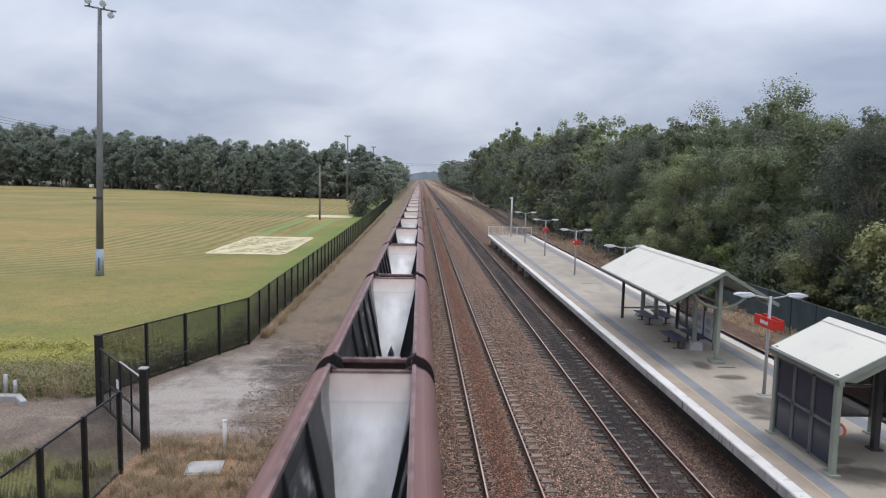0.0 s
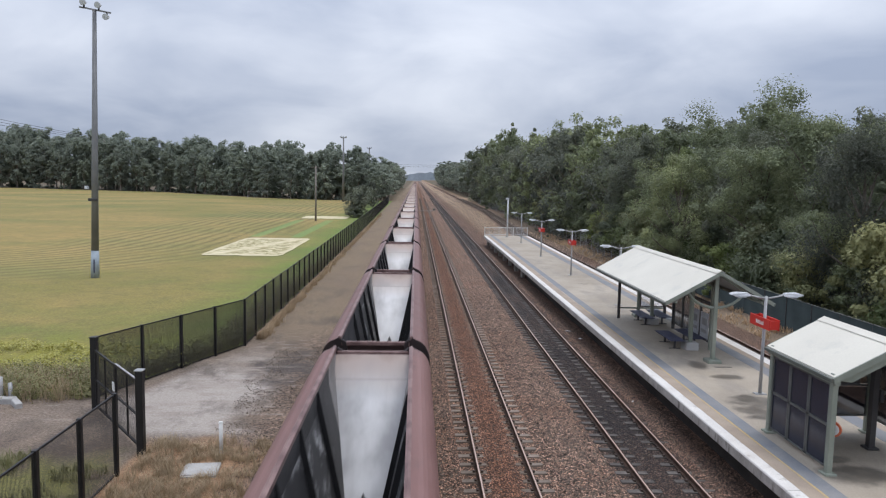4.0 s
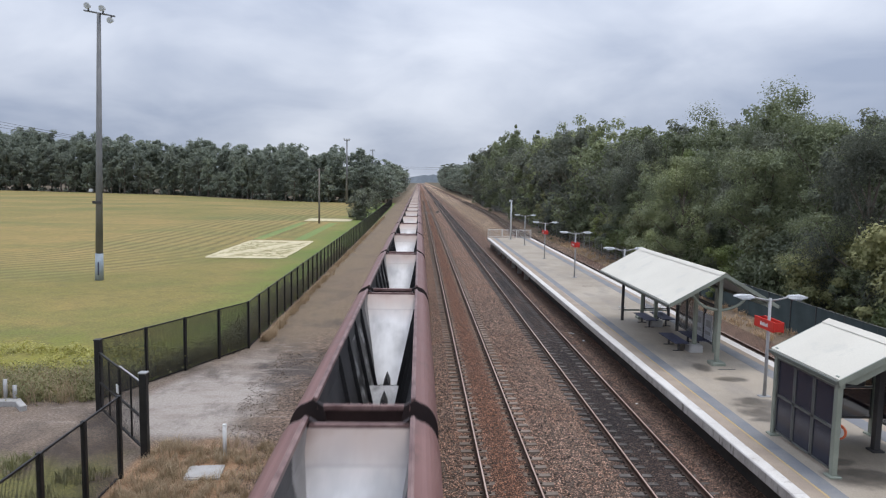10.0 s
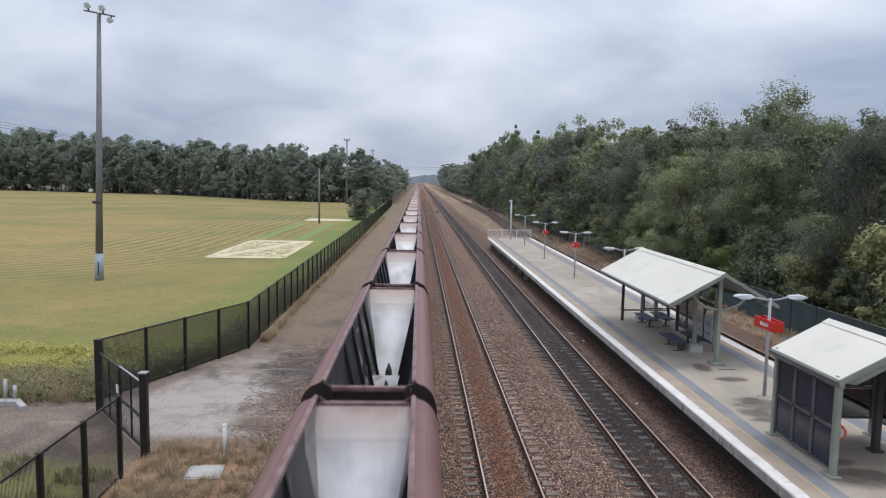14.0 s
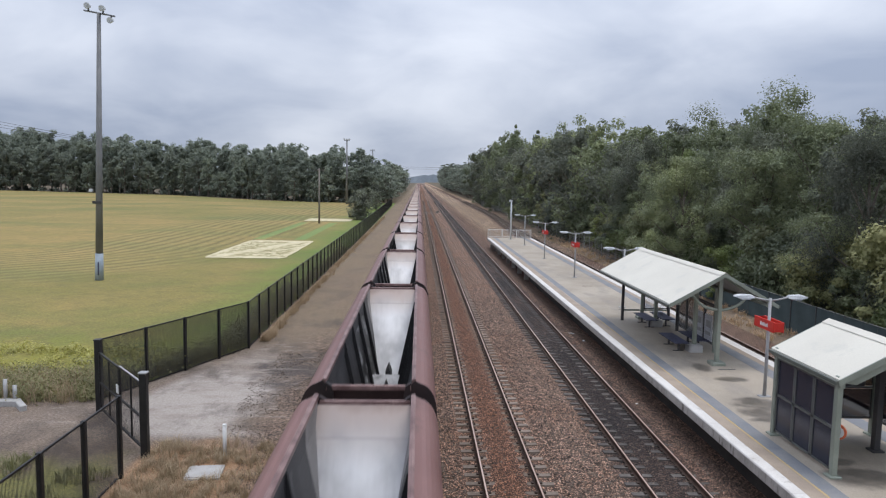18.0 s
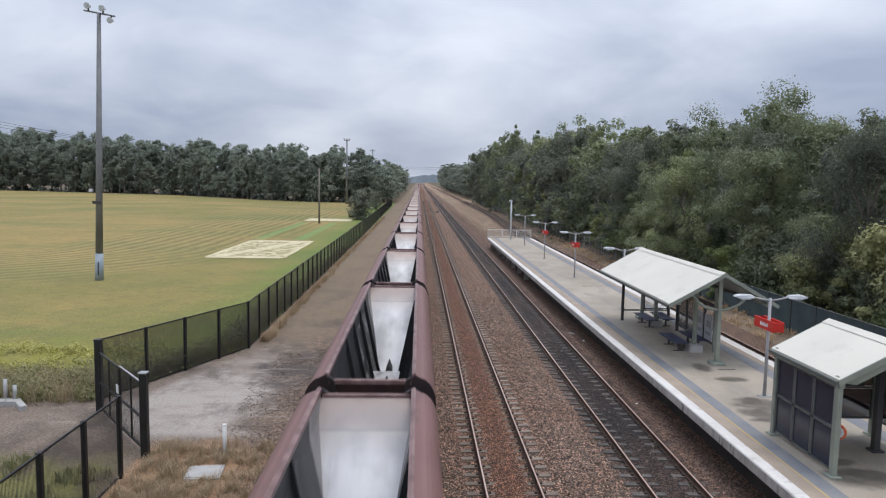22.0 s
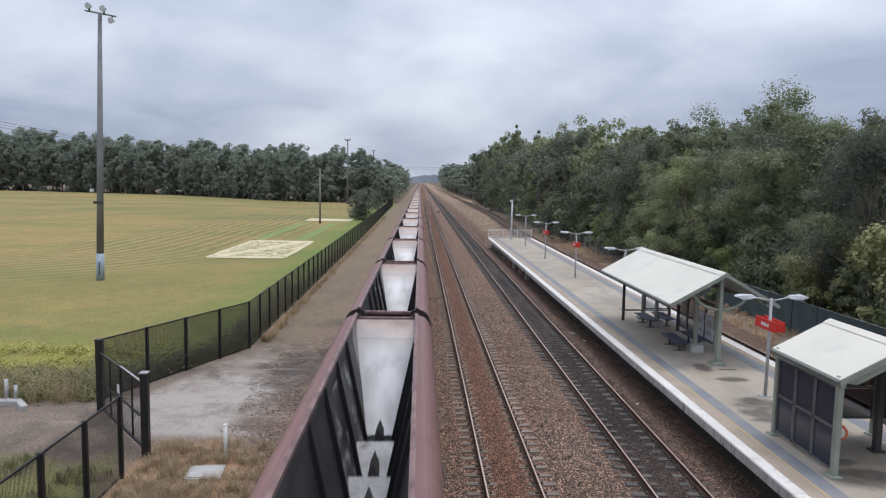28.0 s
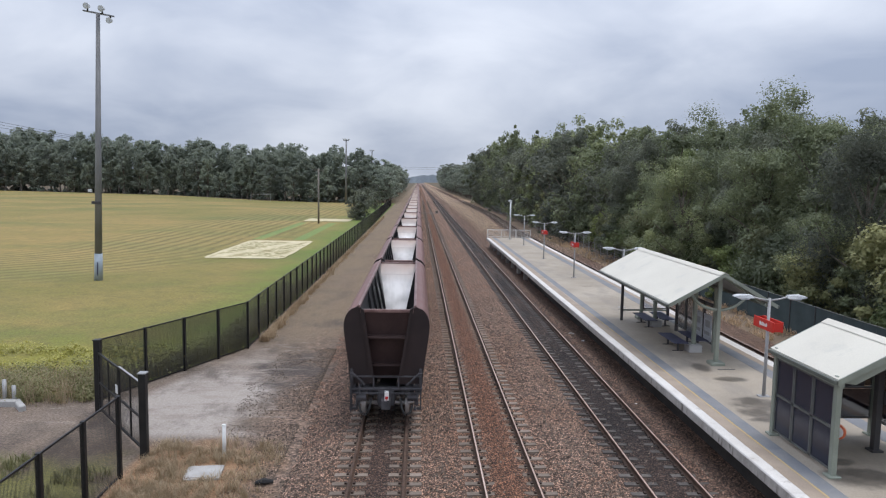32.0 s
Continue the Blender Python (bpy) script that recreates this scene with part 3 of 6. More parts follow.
class Build:
    """Gathers boxes, tubes and prisms into one mesh."""

    def __init__(self):
        self.v, self.f, self.k, self.mi = [], [], [], 0

    def add(self, verts, faces):
        n = len(self.v)
        self.v += [tuple(p) for p in verts]
        self.f += [tuple(i + n for i in f) for f in faces]
        self.k += [self.mi] * len(faces)
        return self

    def box(self, x0, x1, y0, y1, z0, z1, c=0.0, m=None):
        """A box with chamfered upright and upper edges of width c."""
        if c <= 0:
            p = [(x, y, z) for z in (z0, z1) for x, y in ((x0, y0), (x1, y0), (x1, y1), (x0, y1))]
            q = [(3, 2, 1, 0), (4, 5, 6, 7), (0, 1, 5, 4), (1, 2, 6, 5), (2, 3, 7, 6), (3, 0, 4, 7)]
        else:
            o = [(x0 + c, y0), (x1 - c, y0), (x1, y0 + c), (x1, y1 - c), (x1 - c, y1), (x0 + c, y1), (x0, y1 - c), (x0, y0 + c)]
            t = [(x0 + c, y0 + c), (x1 - c, y0 + c), (x1 - c, y0 + c), (x1 - c, y1 - c), (x1 - c, y1 - c), (x0 + c, y1 - c), (x0 + c, y1 - c), (x0 + c, y0 + c)]
            p = [(*a, z0) for a in o] + [(*a, z1 - c) for a in o] + [(*t[i], z1) for i in (0, 1, 3, 5)]
            q = [tuple(range(7, -1, -1))] + [(i, (i + 1) % 8, 8 + (i + 1) % 8, 8 + i) for i in range(8)]
            q += [(8, 9, 17, 16), (9, 10, 17), (10, 11, 18, 17), (11, 12, 18), (12, 13, 19, 18), (13, 14, 19), (14, 15, 16, 19), (15, 8, 16), (16, 17, 18, 19)]
        if m is not None:
            p = [m @ Vector(a) for a in p]
        return self.add(p, q)

    def tube(self, pts, radii, n=8, caps=True):
        pts = [Vector(p) for p in pts]
        if isinstance(radii, (int, float)):
            radii = [radii] * len(pts)
        rings = []
        for i, p in enumerate(pts):
            d = (pts[min(i + 1, len(pts) - 1)] - pts[max(i - 1, 0)]).normalized()
            a = d.cross(Vector((0, 0, 1)) if abs(d.z) < 0.9 else Vector((0, 1, 0))).normalized()
            b = d.cross(a).normalized()
            rings.append([p + (a * math.cos(2 * math.pi * j / n) + b * math.sin(2 * math.pi * j / n)) * radii[i] for j in range(n)])
        v = [q for r in rings for q in r]
        f = [(i * n + j, i * n + (j + 1) % n, (i + 1) * n + (j + 1) % n, (i + 1) * n + j) for i in range(len(pts) - 1) for j in range(n)]
        if caps:
            f += [tuple(range(n - 1, -1, -1)), tuple((len(pts) - 1) * n + j for j in range(n))]
        return self.add(v, f)

    def prism(self, outline, axis, a, b):
        """A closed outline of pairs, drawn out along an axis from a to b."""
        def put(u, w, s):
            return {"x": (s, u, w), "y": (u, s, w), "z": (u, w, s)}[axis]
        n = len(outline)
        v = [put(u, w, a) for u, w in outline] + [put(u, w, b) for u, w in outline]
        f = [tuple(range(n)), tuple(range(2 * n - 1, n - 1, -1))] + [(i, n + i, n + (i + 1) % n, (i + 1) % n) for i in range(n)]
        return self.add(v, f)

    def sheet(self, line, thick, axis, a, b):
        """An open line of pairs, thickened and drawn out along an axis."""
        n = len(line)
        nor = []
        for i in range(n):
            d = Vector(line[min(i + 1, n - 1)]) - Vector(line[max(i - 1, 0)])
            nor.append(Vector((-d.y, d.x)).normalized() * thick)
        other = [(p[0] + q.x, p[1] + q.y) for p, q in zip(line, nor)]
        return self.prism(list(line) + other[::-1], axis, a, b)

    def get(self, name, mats, smooth=False):
        me = mesh(name, self.v, self.f, mats, self.k, smooth)
        bm = bmesh.new()
        bm.from_mesh(me)
        bmesh.ops.recalc_face_normals(bm, faces=bm.faces)
        bm.to_mesh(me)
        bm.free()
        return me


def part(name, made, mats, parent, label="", at=None, smooth=False):
    me = made.get(name, mats, smooth) if isinstance(made, Build) else made
    ob = new(name, me)
    ob.parent = parent
    if at is not None:
        ob.matrix_basis = at
    if label:
        tagged(ob, label)
    return ob


def thing(name, label, category, group="", at=None, kind="", made=None, mats=None, smooth=False):
    ob = new(name, made.get(name, mats, smooth) if isinstance(made, Build) else made)
    if at is not None:
        ob.matrix_basis = at
    return tagged(ob, label, category, group, kind)


rng = np.random.default_rng(7)
GZ = -0.45           # general ground level; the rail heads are at 0
PZ = 1.05            # platform level


# ================= ground =================
def build_ground():
    xs = np.unique(np.concatenate([np.linspace(-2500, -240, 12), np.linspace(-240, -14, 40), np.linspace(-14, -3, 34), np.linspace(-3, 23, 14),
                                   np.linspace(23, 120, 24), np.linspace(120, 2500, 10)]))
    ys = np.unique(np.concatenate([np.linspace(-900, 8, 12), np.linspace(8, 60, 80), np.linspace(60, 420, 60), np.linspace(420, 4500, 16)]))
    v, f = [], []
    for y in ys:
        for x in xs:
            z = GZ
            if 5 < y < 400 and -240 < x < 120:
                amp = 0.035 if x < 21 else 0.25
                z += amp * noise.noise((x * 0.45, y * 0.45, 2.0)) - (0.0 if x < 21 else 0.05)
            if y > 700:
                z += (y - 700) * 0.0016
            v.append((x, y, min(z, GZ + 0.045) if x < 21 else z))
    n = len(xs)
    for j in range(len(ys) - 1):
        for i in range(n - 1):
            f.append((j * n + i, j * n + i + 1, (j + 1) * n + i + 1, (j + 1) * n + i))
    g = new("ground", mesh("ground", v, f, GROUND, smooth=True))
    tagged(g, "bare brown dirt and crushed gravel ground", "ground", kind="structure")


def field_edge(y):
    """The fence line, and in the near yard the edge of the grass."""
    if y > 35.5:
        return -8.75
    return -8.75 - (35.5 - y) * 0.42


def build_field():
    ys = np.concatenate([np.linspace(27.3, 60, 60), np.linspace(61, 262, 80)])
    v, f, n = [], [], 40
    for y in ys:
        x1 = field_edge(y) + 0.12 * noise.noise((y, 0, 0))
        x0 = -240.0
        for i in range(n):
            u = (i / (n - 1)) ** 2.2
            x = x1 + (x0 - x1) * u
            v.append((x, y, GZ + 0.055 + 0.03 * noise.noise((x * 0.2, y * 0.2, 5))))
    for j in range(len(ys) - 1):
        for i in range(n - 1):
            f.append((j * n + i, j * n + i + 1, (j + 1) * n + i + 1, (j + 1) * n + i))
    b = len(v)
    # the far side of the oval
    far = [(-8.75, 262), (-35, 262), (-62, 275), (-115, 330), (-210, 366), (-240, 372), (-240, 262)]
    v += [(x, y, GZ + 0.055) for x, y in far]
    f.append(tuple(range(b, b + len(far))))
    ob = new("field", mesh("field", v, f, FIELD, smooth=True))
    tagged(ob, "mown playing field of green and straw-coloured grass", "field", kind="structure")


# ================= railway =================
def ballast_z(x, y):
    z = -0.21
    z += 0.05 * min(min(max((abs(x - c) - 1.27) / 0.15, 0), 1) for c in (NEAR_X, MID_X, FAR_X))
    for c in (NEAR_X, MID_X, FAR_X):
        z += (0.062 if c == MID_X else 0.024) * math.exp(-((x - c) / 0.56) ** 6)
    z += 0.07 * math.exp(-((x - 4.95) / 0.7) ** 2) + 0.055 * math.exp(-((x - FAR_X - 1.2) / 0.35) ** 4)
    if x < -2.75:
        z -= min(0.30, (-2.75 - x) * 0.30)
    if x > 9.2:
        z = -0.30
    return z


def loop_x(y):
    u = min(max((y - 95) / 105, 0), 1)
    return LOOP_X + 2.4 * u * u * (3 - 2 * u)


def build_tracks():
    xs = np.concatenate([np.linspace(-4.4, 9.0, 90), np.linspace(9.3, 20.2, 20)])
    ys = np.concatenate([np.linspace(-700, 5, 8), np.linspace(8, 50, 190), np.linspace(50.5, 120, 120), np.linspace(122, 300, 40), np.linspace(310, 1600, 20)])
    v, f = [], []
    for y in ys:
        for x in xs:
            wob = 0.25 * noise.noise((0, y * 0.25, 3)) if x < -4 else 0
            z = ballast_z(x, y) + (0.03 * noise.noise((x * 3.1, y * 3.1, 0)) if 8 <= y <= 120 else 0)
            if x >= 20.1:
                z = GZ - 0.1
            if x == xs[0]:
                z = GZ - 0.12
            v.append((x + wob, y, z))
    n = len(xs)
    for j in range(len(ys) - 1):
        for i in range(n - 1):
            f.append((j * n + i, j * n + i + 1, (j + 1) * n + i + 1, (j + 1) * n + i))
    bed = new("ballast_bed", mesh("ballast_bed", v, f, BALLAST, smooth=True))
    tagged(bed, "brown and grey crushed stone track ballast", "ballast", kind="structure")

    head = [(-0.036, -0.035), (-0.036, -0.006), (-0.028, 0.0), (0.028, 0.0), (0.036, -0.006), (0.036, -0.035)]
    web = [(-0.034, -0.036), (-0.009, -0.05), (-0.009, -0.14), (-0.073, -0.155), (-0.073, -0.17), (0.073, -0.17), (0.073, -0.155), (0.009, -0.14), (0.009, -0.05), (0.034, -0.036)]
    top = [(-0.021, 0.0006), (0.021, 0.0006), (0.021, -0.004), (-0.021, -0.004)]

    def rail(parent, centre, side, y0, y1, steps, shiny):
        pts = np.linspace(y0, y1, steps + 1)
        for name, outline, m in (("rail", head, RAIL_SIDE), ("rail_web", web, RAIL_SIDE), ("running_surface", top, RAIL_TOP if shiny else RAIL_SIDE)):
            b = Build()
            k = len(outline)
            vv = [(centre(y) + side * 0.7525 + a, y, c) for y in pts for a, c in outline]
            ff = [(i * k + j, i * k + (j + 1) % k, (i + 1) * k + (j + 1) % k, (i + 1) * k + j) for i in range(steps) for j in range(k)]
            b.add(vv, ff)
            if name == "rail":
                r = part("rail", b, m, parent)
            else:
                part(name, b, m, r)

    sl = Build()
    sl.prism([(-0.125, -0.36), (0.125, -0.36), (0.10, -0.165), (-0.10, -0.165)], "x", -1.25, -0.30)
    sl.prism([(-0.115, -0.36), (0.115, -0.36), (0.09, -0.195), (-0.09, -0.195)], "x", -0.30, 0.30)
    sl.prism([(-0.125, -0.36), (0.125, -0.36), (0.10, -0.165), (-0.10, -0.165)], "x", 0.30, 1.25)
    sl.mi = 1
    for s in (-1, 1):
        for o in (-0.12, 0.12):
            sl.box(s * 0.7525 + o - 0.035, s * 0.7525 + o + 0.035, -0.05, 0.05, -0.17, -0.115)
    clean_mesh, coal_mesh = sl.get("sleeper", [SLEEPER, CLIP]), sl.get("sleeper", [COALED, CLIP])
    vs = np.array(sl.v)
    for label, centre, y0, y1, steps, shiny, near in (
            ("rusty train-worn railway track under the coal wagons", lambda y: NEAR_X, -700, 1600, 1, False, 120),
            ("rust-stained railway track with shiny rail heads", lambda y: MID_X, -700, 1600, 1, True, 120),
            ("coal-darkened railway track along the platform", lambda y: FAR_X, -700, 1600, 1, True, 120),
            ("curving loop track behind the platform", loop_x, -60, 900, 120, True, 0)):
        sleeper_mesh = coal_mesh if label.startswith("coal") else clean_mesh
        tr = new("railway_track")
        tagged(tr, label, "railway track", kind="structure")
        for side in (-1, 1):
            rail(tr, centre, side, y0, y1, steps, shiny)
        y, i, rest_v, rest_f = 11.0, 0, [], []
        while y < 300:
            jit = (rng.random() - 0.5) * 0.04
            if i < near:
                part("sleeper", sleeper_mesh, None, tr, at=pose(centre(y), y + jit, 0, 0, 0, (rng.random() - 0.5) * 1.2))
            else:
                b = len(rest_v)
                rest_v += [tuple(p) for p in vs + np.array((centre(y), y + jit, 0))]
                rest_f += [tuple(k + b for k in q) for q in sl.f]
            y += 0.6
            i += 1
        ob = part("distant_sleepers", mesh("distant_sleepers", rest_v, rest_f, COALED if label.startswith("coal") else SLEEPER), None, tr)
        tagged(ob, kind="stuff")


def build_stones():
    """Loose stones lying proud of the bed where the camera is nearest."""
    n = 26000
    y = 12.0 + 38 * rng.random(n) ** 1.7
    x = -3.9 + 12.6 * rng.random(n)
    keep = np.ones(n, bool)
    for c in (NEAR_X, MID_X, FAR_X):
        for s in (-1, 1):
            keep &= np.abs(x - c - s * 0.7525) > 0.11
        keep &= ~((np.abs(x - c) < 1.3) & (rng.random(n) < 0.9))
    x, y = x[keep], y[keep]
    # strewn over the yard beside the near track
    k = 9000
    xa, ya = -4.1 - 3.4 * rng.random(k) ** 1.6, 18.5 + 17 * rng.random(k)
    ok = np.array([noise.noise((a * 0.7, b * 0.5, 6)) > -0.25 + 0.28 * max(-5.0 - a, 0) for a, b in zip(xa, ya)]) & ((ya > 22.5) | (xa > -5.4))
    x, y = np.concatenate([x, xa[ok]]), np.concatenate([y, ya[ok]])
    n = len(x)
    base = np.array([(1, 0, 0), (-1, 0, 0), (0, 1, 0), (0, -1, 0), (0, 0, 1), (0, 0, -0.6)], float)
    fac = np.array([(0, 2, 4), (2, 1, 4), (1, 3, 4), (3, 0, 4), (2, 0, 5), (1, 2, 5), (3, 1, 5), (0, 3, 5)])
    s = (0.018 + 0.024 * rng.random(n)) * np.where(x < -4.05, 0.62, 1.0)
    a = rng.random(n) * 6.283
    v = base[None] * (0.7 + 0.6 * rng.random((n, 6, 1))) * s[:, None, None]
    c, q = np.cos(a)[:, None], np.sin(a)[:, None]
    vx = v[:, :, 0] * c - v[:, :, 1] * q + 0.3 * v[:, :, 2]
    vy = v[:, :, 0] * q + v[:, :, 1] * c
    z = np.array([ballast_z(p, r) if p > -4.0 else GZ + 0.01 for p, r in zip(x, y)]) + 0.012
    v = np.stack([vx + x[:, None], vy + y[:, None], v[:, :, 2] + z[:, None]], 2).reshape(-1, 3)
    f = (fac[None] + 6 * np.arange(n)[:, None, None]).reshape(-1, 3)
    m = bpy.data.materials.new("mixed_ballast_stones")
    m.use_nodes = True
    t = m.node_tree
    g, r = t.nodes.new("ShaderNodeNewGeometry"), t.nodes.new("ShaderNodeValToRGB")
    r.color_ramp.elements[0].color = (0.045, 0.035, 0.028, 1)
    r.color_ramp.elements[1].color = (0.25, 0.195, 0.155, 1)
    t.links.new(g.outputs["Random Per Island"], r.inputs[0])
    t.links.new(r.outputs[0], t.nodes["Principled BSDF"].inputs["Base Color"])
    t.nodes["Principled BSDF"].inputs["Roughness"].default_value = 0.9
    ob = new("ballast_stones", mesh("ballast_stones", v, f.tolist(), m))
    tagged(ob, "loose angular brown and grey ballast stones", "stones", kind="stuff")


# ================= platform =================
PX0, PX1, PY0, PY1 = 8.93, 14.85, -30.0, 90.5


def build_platform():
    p = new("platform")
    tagged(p, "long concrete island platform with white edges", "platform", kind="structure")
    part("slab", Build().box(PX0 + 0.36, PX1 - 0.56, PY0, PY1, PZ - 0.25, PZ), CONCRETE, p, "stained beige concrete surface")
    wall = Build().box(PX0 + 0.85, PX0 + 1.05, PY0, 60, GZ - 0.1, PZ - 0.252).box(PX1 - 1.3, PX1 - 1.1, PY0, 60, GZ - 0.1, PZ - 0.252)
    part("retaining_wall", wall, PLAT_WALL, p, "recessed wall below the edge, coloured dark for its shade")
    y = 61.0
    while y < PY1:
        for x in (PX0 + 0.7, PX1 - 0.7):
            part("pier", Build().box(x - 0.18, x + 0.18, y - 0.2, y + 0.2, GZ - 0.1, PZ - 0.252, 0.02), COPING_FACE, p)
        part("crossbeam", Build().box(PX0 + 0.3, PX1 - 0.3, y - 0.15, y + 0.15, PZ - 0.5, PZ - 0.3), COPING_FACE, p)
        y += 4.2
    y, i = PY0, 0
    cop = Build()
    cop.prism([(PX0, PZ - 0.29), (PX0, PZ - 0.03), (PX0 + 0.02, PZ + 0.006), (PX0 + 0.35, PZ + 0.006), (PX0 + 0.35, PZ - 0.29)], "y", 0.006, 2.394)
    cop.k = [0] * len(cop.k)
    cop.k[2] = cop.k[6] = 1
    shared = cop.get("coping", [COPING, COPING_FACE])
    back = Build().prism([(PX1 - 0.45, PZ - 0.26), (PX1 - 0.45, PZ + 0.004), (PX1 - 0.03, PZ + 0.004), (PX1, PZ - 0.03), (PX1, PZ - 0.26)], "y", 0.006, 2.394).get("coping", COPING)
    while y < PY1 - 1:
        part("coping", shared, None, p, at=pose(0, y, (rng.random() - 0.5) * 0.008))
        part("coping", back, None, p, at=pose(0, y, (rng.random() - 0.5) * 0.008))
        y += 2.4
    # strips laid along both edges: sand pavers, a yellow line, a blue-grey band
    part("paver_strip", Build().box(PX0 + 0.355, PX0 + 0.77, PY0, PY1, PZ - 0.02, PZ + 0.004), PAVER, p, "sand coloured paver strip")
    part("yellow_line", Build().box(PX0 + 0.774, PX0 + 0.835, PY0, 40, PZ - 0.02, PZ + 0.005), YELLOW, p, "worn yellow safety line")
    part("blue_band", Build().box(PX0 + 0.839, PX0 + 1.28, PY0, PY1, PZ - 0.02, PZ + 0.004), BLUE_STRIP, p, "blue-grey band along the edge")
    part("blue_band", Build().box(PX1 - 1.35, PX1 - 0.78, PY0, PY1, PZ - 0.02, PZ + 0.004), BLUE_STRIP, p, "blue-grey band along the edge")
    part("paver_strip", Build().box(PX1 - 0.775, PX1 - 0.455, PY0, PY1, PZ - 0.02, PZ + 0.004), PAVER, p, "sand coloured paver strip")
    # drains
    for x, y in ((12.0, 48.5), (12.05, 39.5), (12.3, 26.6)):
        part("drain_slot", Build().box(x - 0.35, x + 0.35, y - 0.05, y + 0.05, PZ - 0.01, PZ + 0.006), DARK_STEEL, p)

    f = new("end_railing")
    tagged(f, "white tubular railing across the platform end", "railing")
    for x in np.linspace(PX0 + 0.15, PX1 - 0.15, 4):
        part("post", Build().box(x - 0.035, x + 0.035, PY1 - 0.2, PY1 - 0.13, PZ, PZ + 1.12, 0.01), WHITE, f)
    for z in (0.12, 1.05):
        part("rail", Build().tube([(PX0 + 0.15, PY1 - 0.165, PZ + z), (PX1 - 0.15, PY1 - 0.165, PZ + z)], 0.03, 8), WHITE, f)
    bar = Build().tube([(0, 0, 0.12), (0, 0, 1.05)], 0.014, 6).get("baluster", WHITE)
    for x in np.arange(PX0 + 0.3, PX1 - 0.2, 0.16):
        part("baluster", bar, None, f, at=pose(x, PY1 - 0.165, PZ))
    return p


def lamp_post(name="platform_lamp", reach=1.15):
    e = new(name)
    part("base_plate", Build().box(-0.2, 0.2, -0.12, 0.12, 0, 0.03, 0.01), GALV, e)
    part("pole", Build().tube([(0, 0, 0.03), (0, 0, 1.2), (0, 0, 3.45)], [0.06, 0.055, 0.05], 12), GALV, e, "pale grey steel pole", smooth=True)
    for s in (-1, 1):
        a = part("arm", Build().tube([(0, 0, 3.36), (s * 0.35, 0, 3.42), (s * (reach - 0.5), 0, 3.5)], [0.035, 0.032, 0.03], 8), GALV, e, smooth=True)
        b = Build()
        b.prism([(reach - 0.55, 3.46), (reach - 0.5, 3.56), (reach - 0.1, 3.58), (reach + 0.08, 3.53), (reach + 0.1, 3.49), (reach - 0.05, 3.45)], "y", -0.13, 0.13)
        b.v = [(s * x, y * (1 if z < 3.55 else 0.7), z) for x, y, z in b.v]
        part("lamp_head", b, LAMP_HEAD, e, "pale grey lantern head")
        g = Build()
        g.prism([(reach - 0.45, 3.452), (reach - 0.05, 3.445), (reach - 0.12, 3.40), (reach - 0.4, 3.405)], "y", -0.1, 0.1)
        g.v = [(s * x, y, z) for x, y, z in g.v]
        part("lens", g, PAPER, a)
    return e


def name_board(e, width, z):
    """Red station boards clamped either side of the pole, facing the tracks."""
    for s in (-1, 1):
        b = part("name_board", Build().box(s * 0.16 - 0.02, s * 0.16 + 0.02, -width / 2, width / 2, z, z + 0.36, 0.008), RED, e, "red enamel station name board")
        x = 0.0
        for k, (w, h) in enumerate(((0.10, 0.13), (0.05, 0.10), (0.05, 0.13), (0.05, 0.12), (0.05, 0.10), (0.05, 0.10), (0.05, 0.13))):
            part("lettering", Build().box(s * 0.182 - 0.003, s * 0.182 + 0.003, 0.24 - x - w, 0.24 - x, z + 0.11, z + 0.11 + h), WHITE, b)
            x += w + 0.02
    for y in (-width / 2 + 0.02, width / 2 - 0.02):
        part("board_end", Build().box(-0.14, 0.14, y - 0.012, y + 0.012, z + 0.03, z + 0.33), RED, e)


def build_lamps():
    for x, y, boards, w in ((12.08, 23.15, True, 1.35), (12.1, 40.2, False, 0), (12.1, 53.0, True, 1.35), (12.1, 66.0, True, 1.35), (12.3, 80.0, False, 0)):
        e = lamp_post()
        e.matrix_basis = pose(x, y, PZ, 0, 0, 0)
        if boards:
            name_board(e, w, 2.38)
        tagged(e, "grey steel platform lamp with two arms" + (" and red name boards" if boards else ""), "lamp post", "lamps along the platform")
    m = new("camera_mast")
    tagged(m, "tall pale steel mast at the platform end", "mast")
    part("pole", Build().tube([(0, 0, 0), (0, 0, 5.0)], [0.11, 0.09], 10), LAMP_HEAD, m, smooth=True)
    part("base_plate", Build().box(-0.25, 0.25, -0.2, 0.2, 0, 0.04, 0.01), GALV, m)
    part("camera_housing", Build().box(-0.3, 0.12, -0.1, 0.1, 4.78, 4.98, 0.02), LAMP_HEAD, m)
    m.matrix_basis = pose(11.75, 88.2, PZ)


def bench():
    b = new("bench")
    for i in range(6):
        part("slat", Build().box(-0.33 + i * 0.11, -0.24 + i * 0.11, -1.05, 1.05, 0.42, 0.45, 0.008), BENCH_BLUE, b)
    for y in (-0.6, 0.6):
        part("leg", Build().prism([(-0.24, 0.0), (0.24, 0.0), (0.24, 0.03), (0.04, 0.03), (0.04, 0.38), (0.3, 0.38), (0.3, 0.42), (-0.3, 0.42), (-0.3, 0.38), (-0.04, 0.38), (-0.04, 0.03), (-0.24, 0.03)], "y", y - 0.03, y + 0.03), DARK_STEEL, b)
    return tagged(b, "navy slatted platform bench on dark steel legs", "bench", "benches under the shelter")


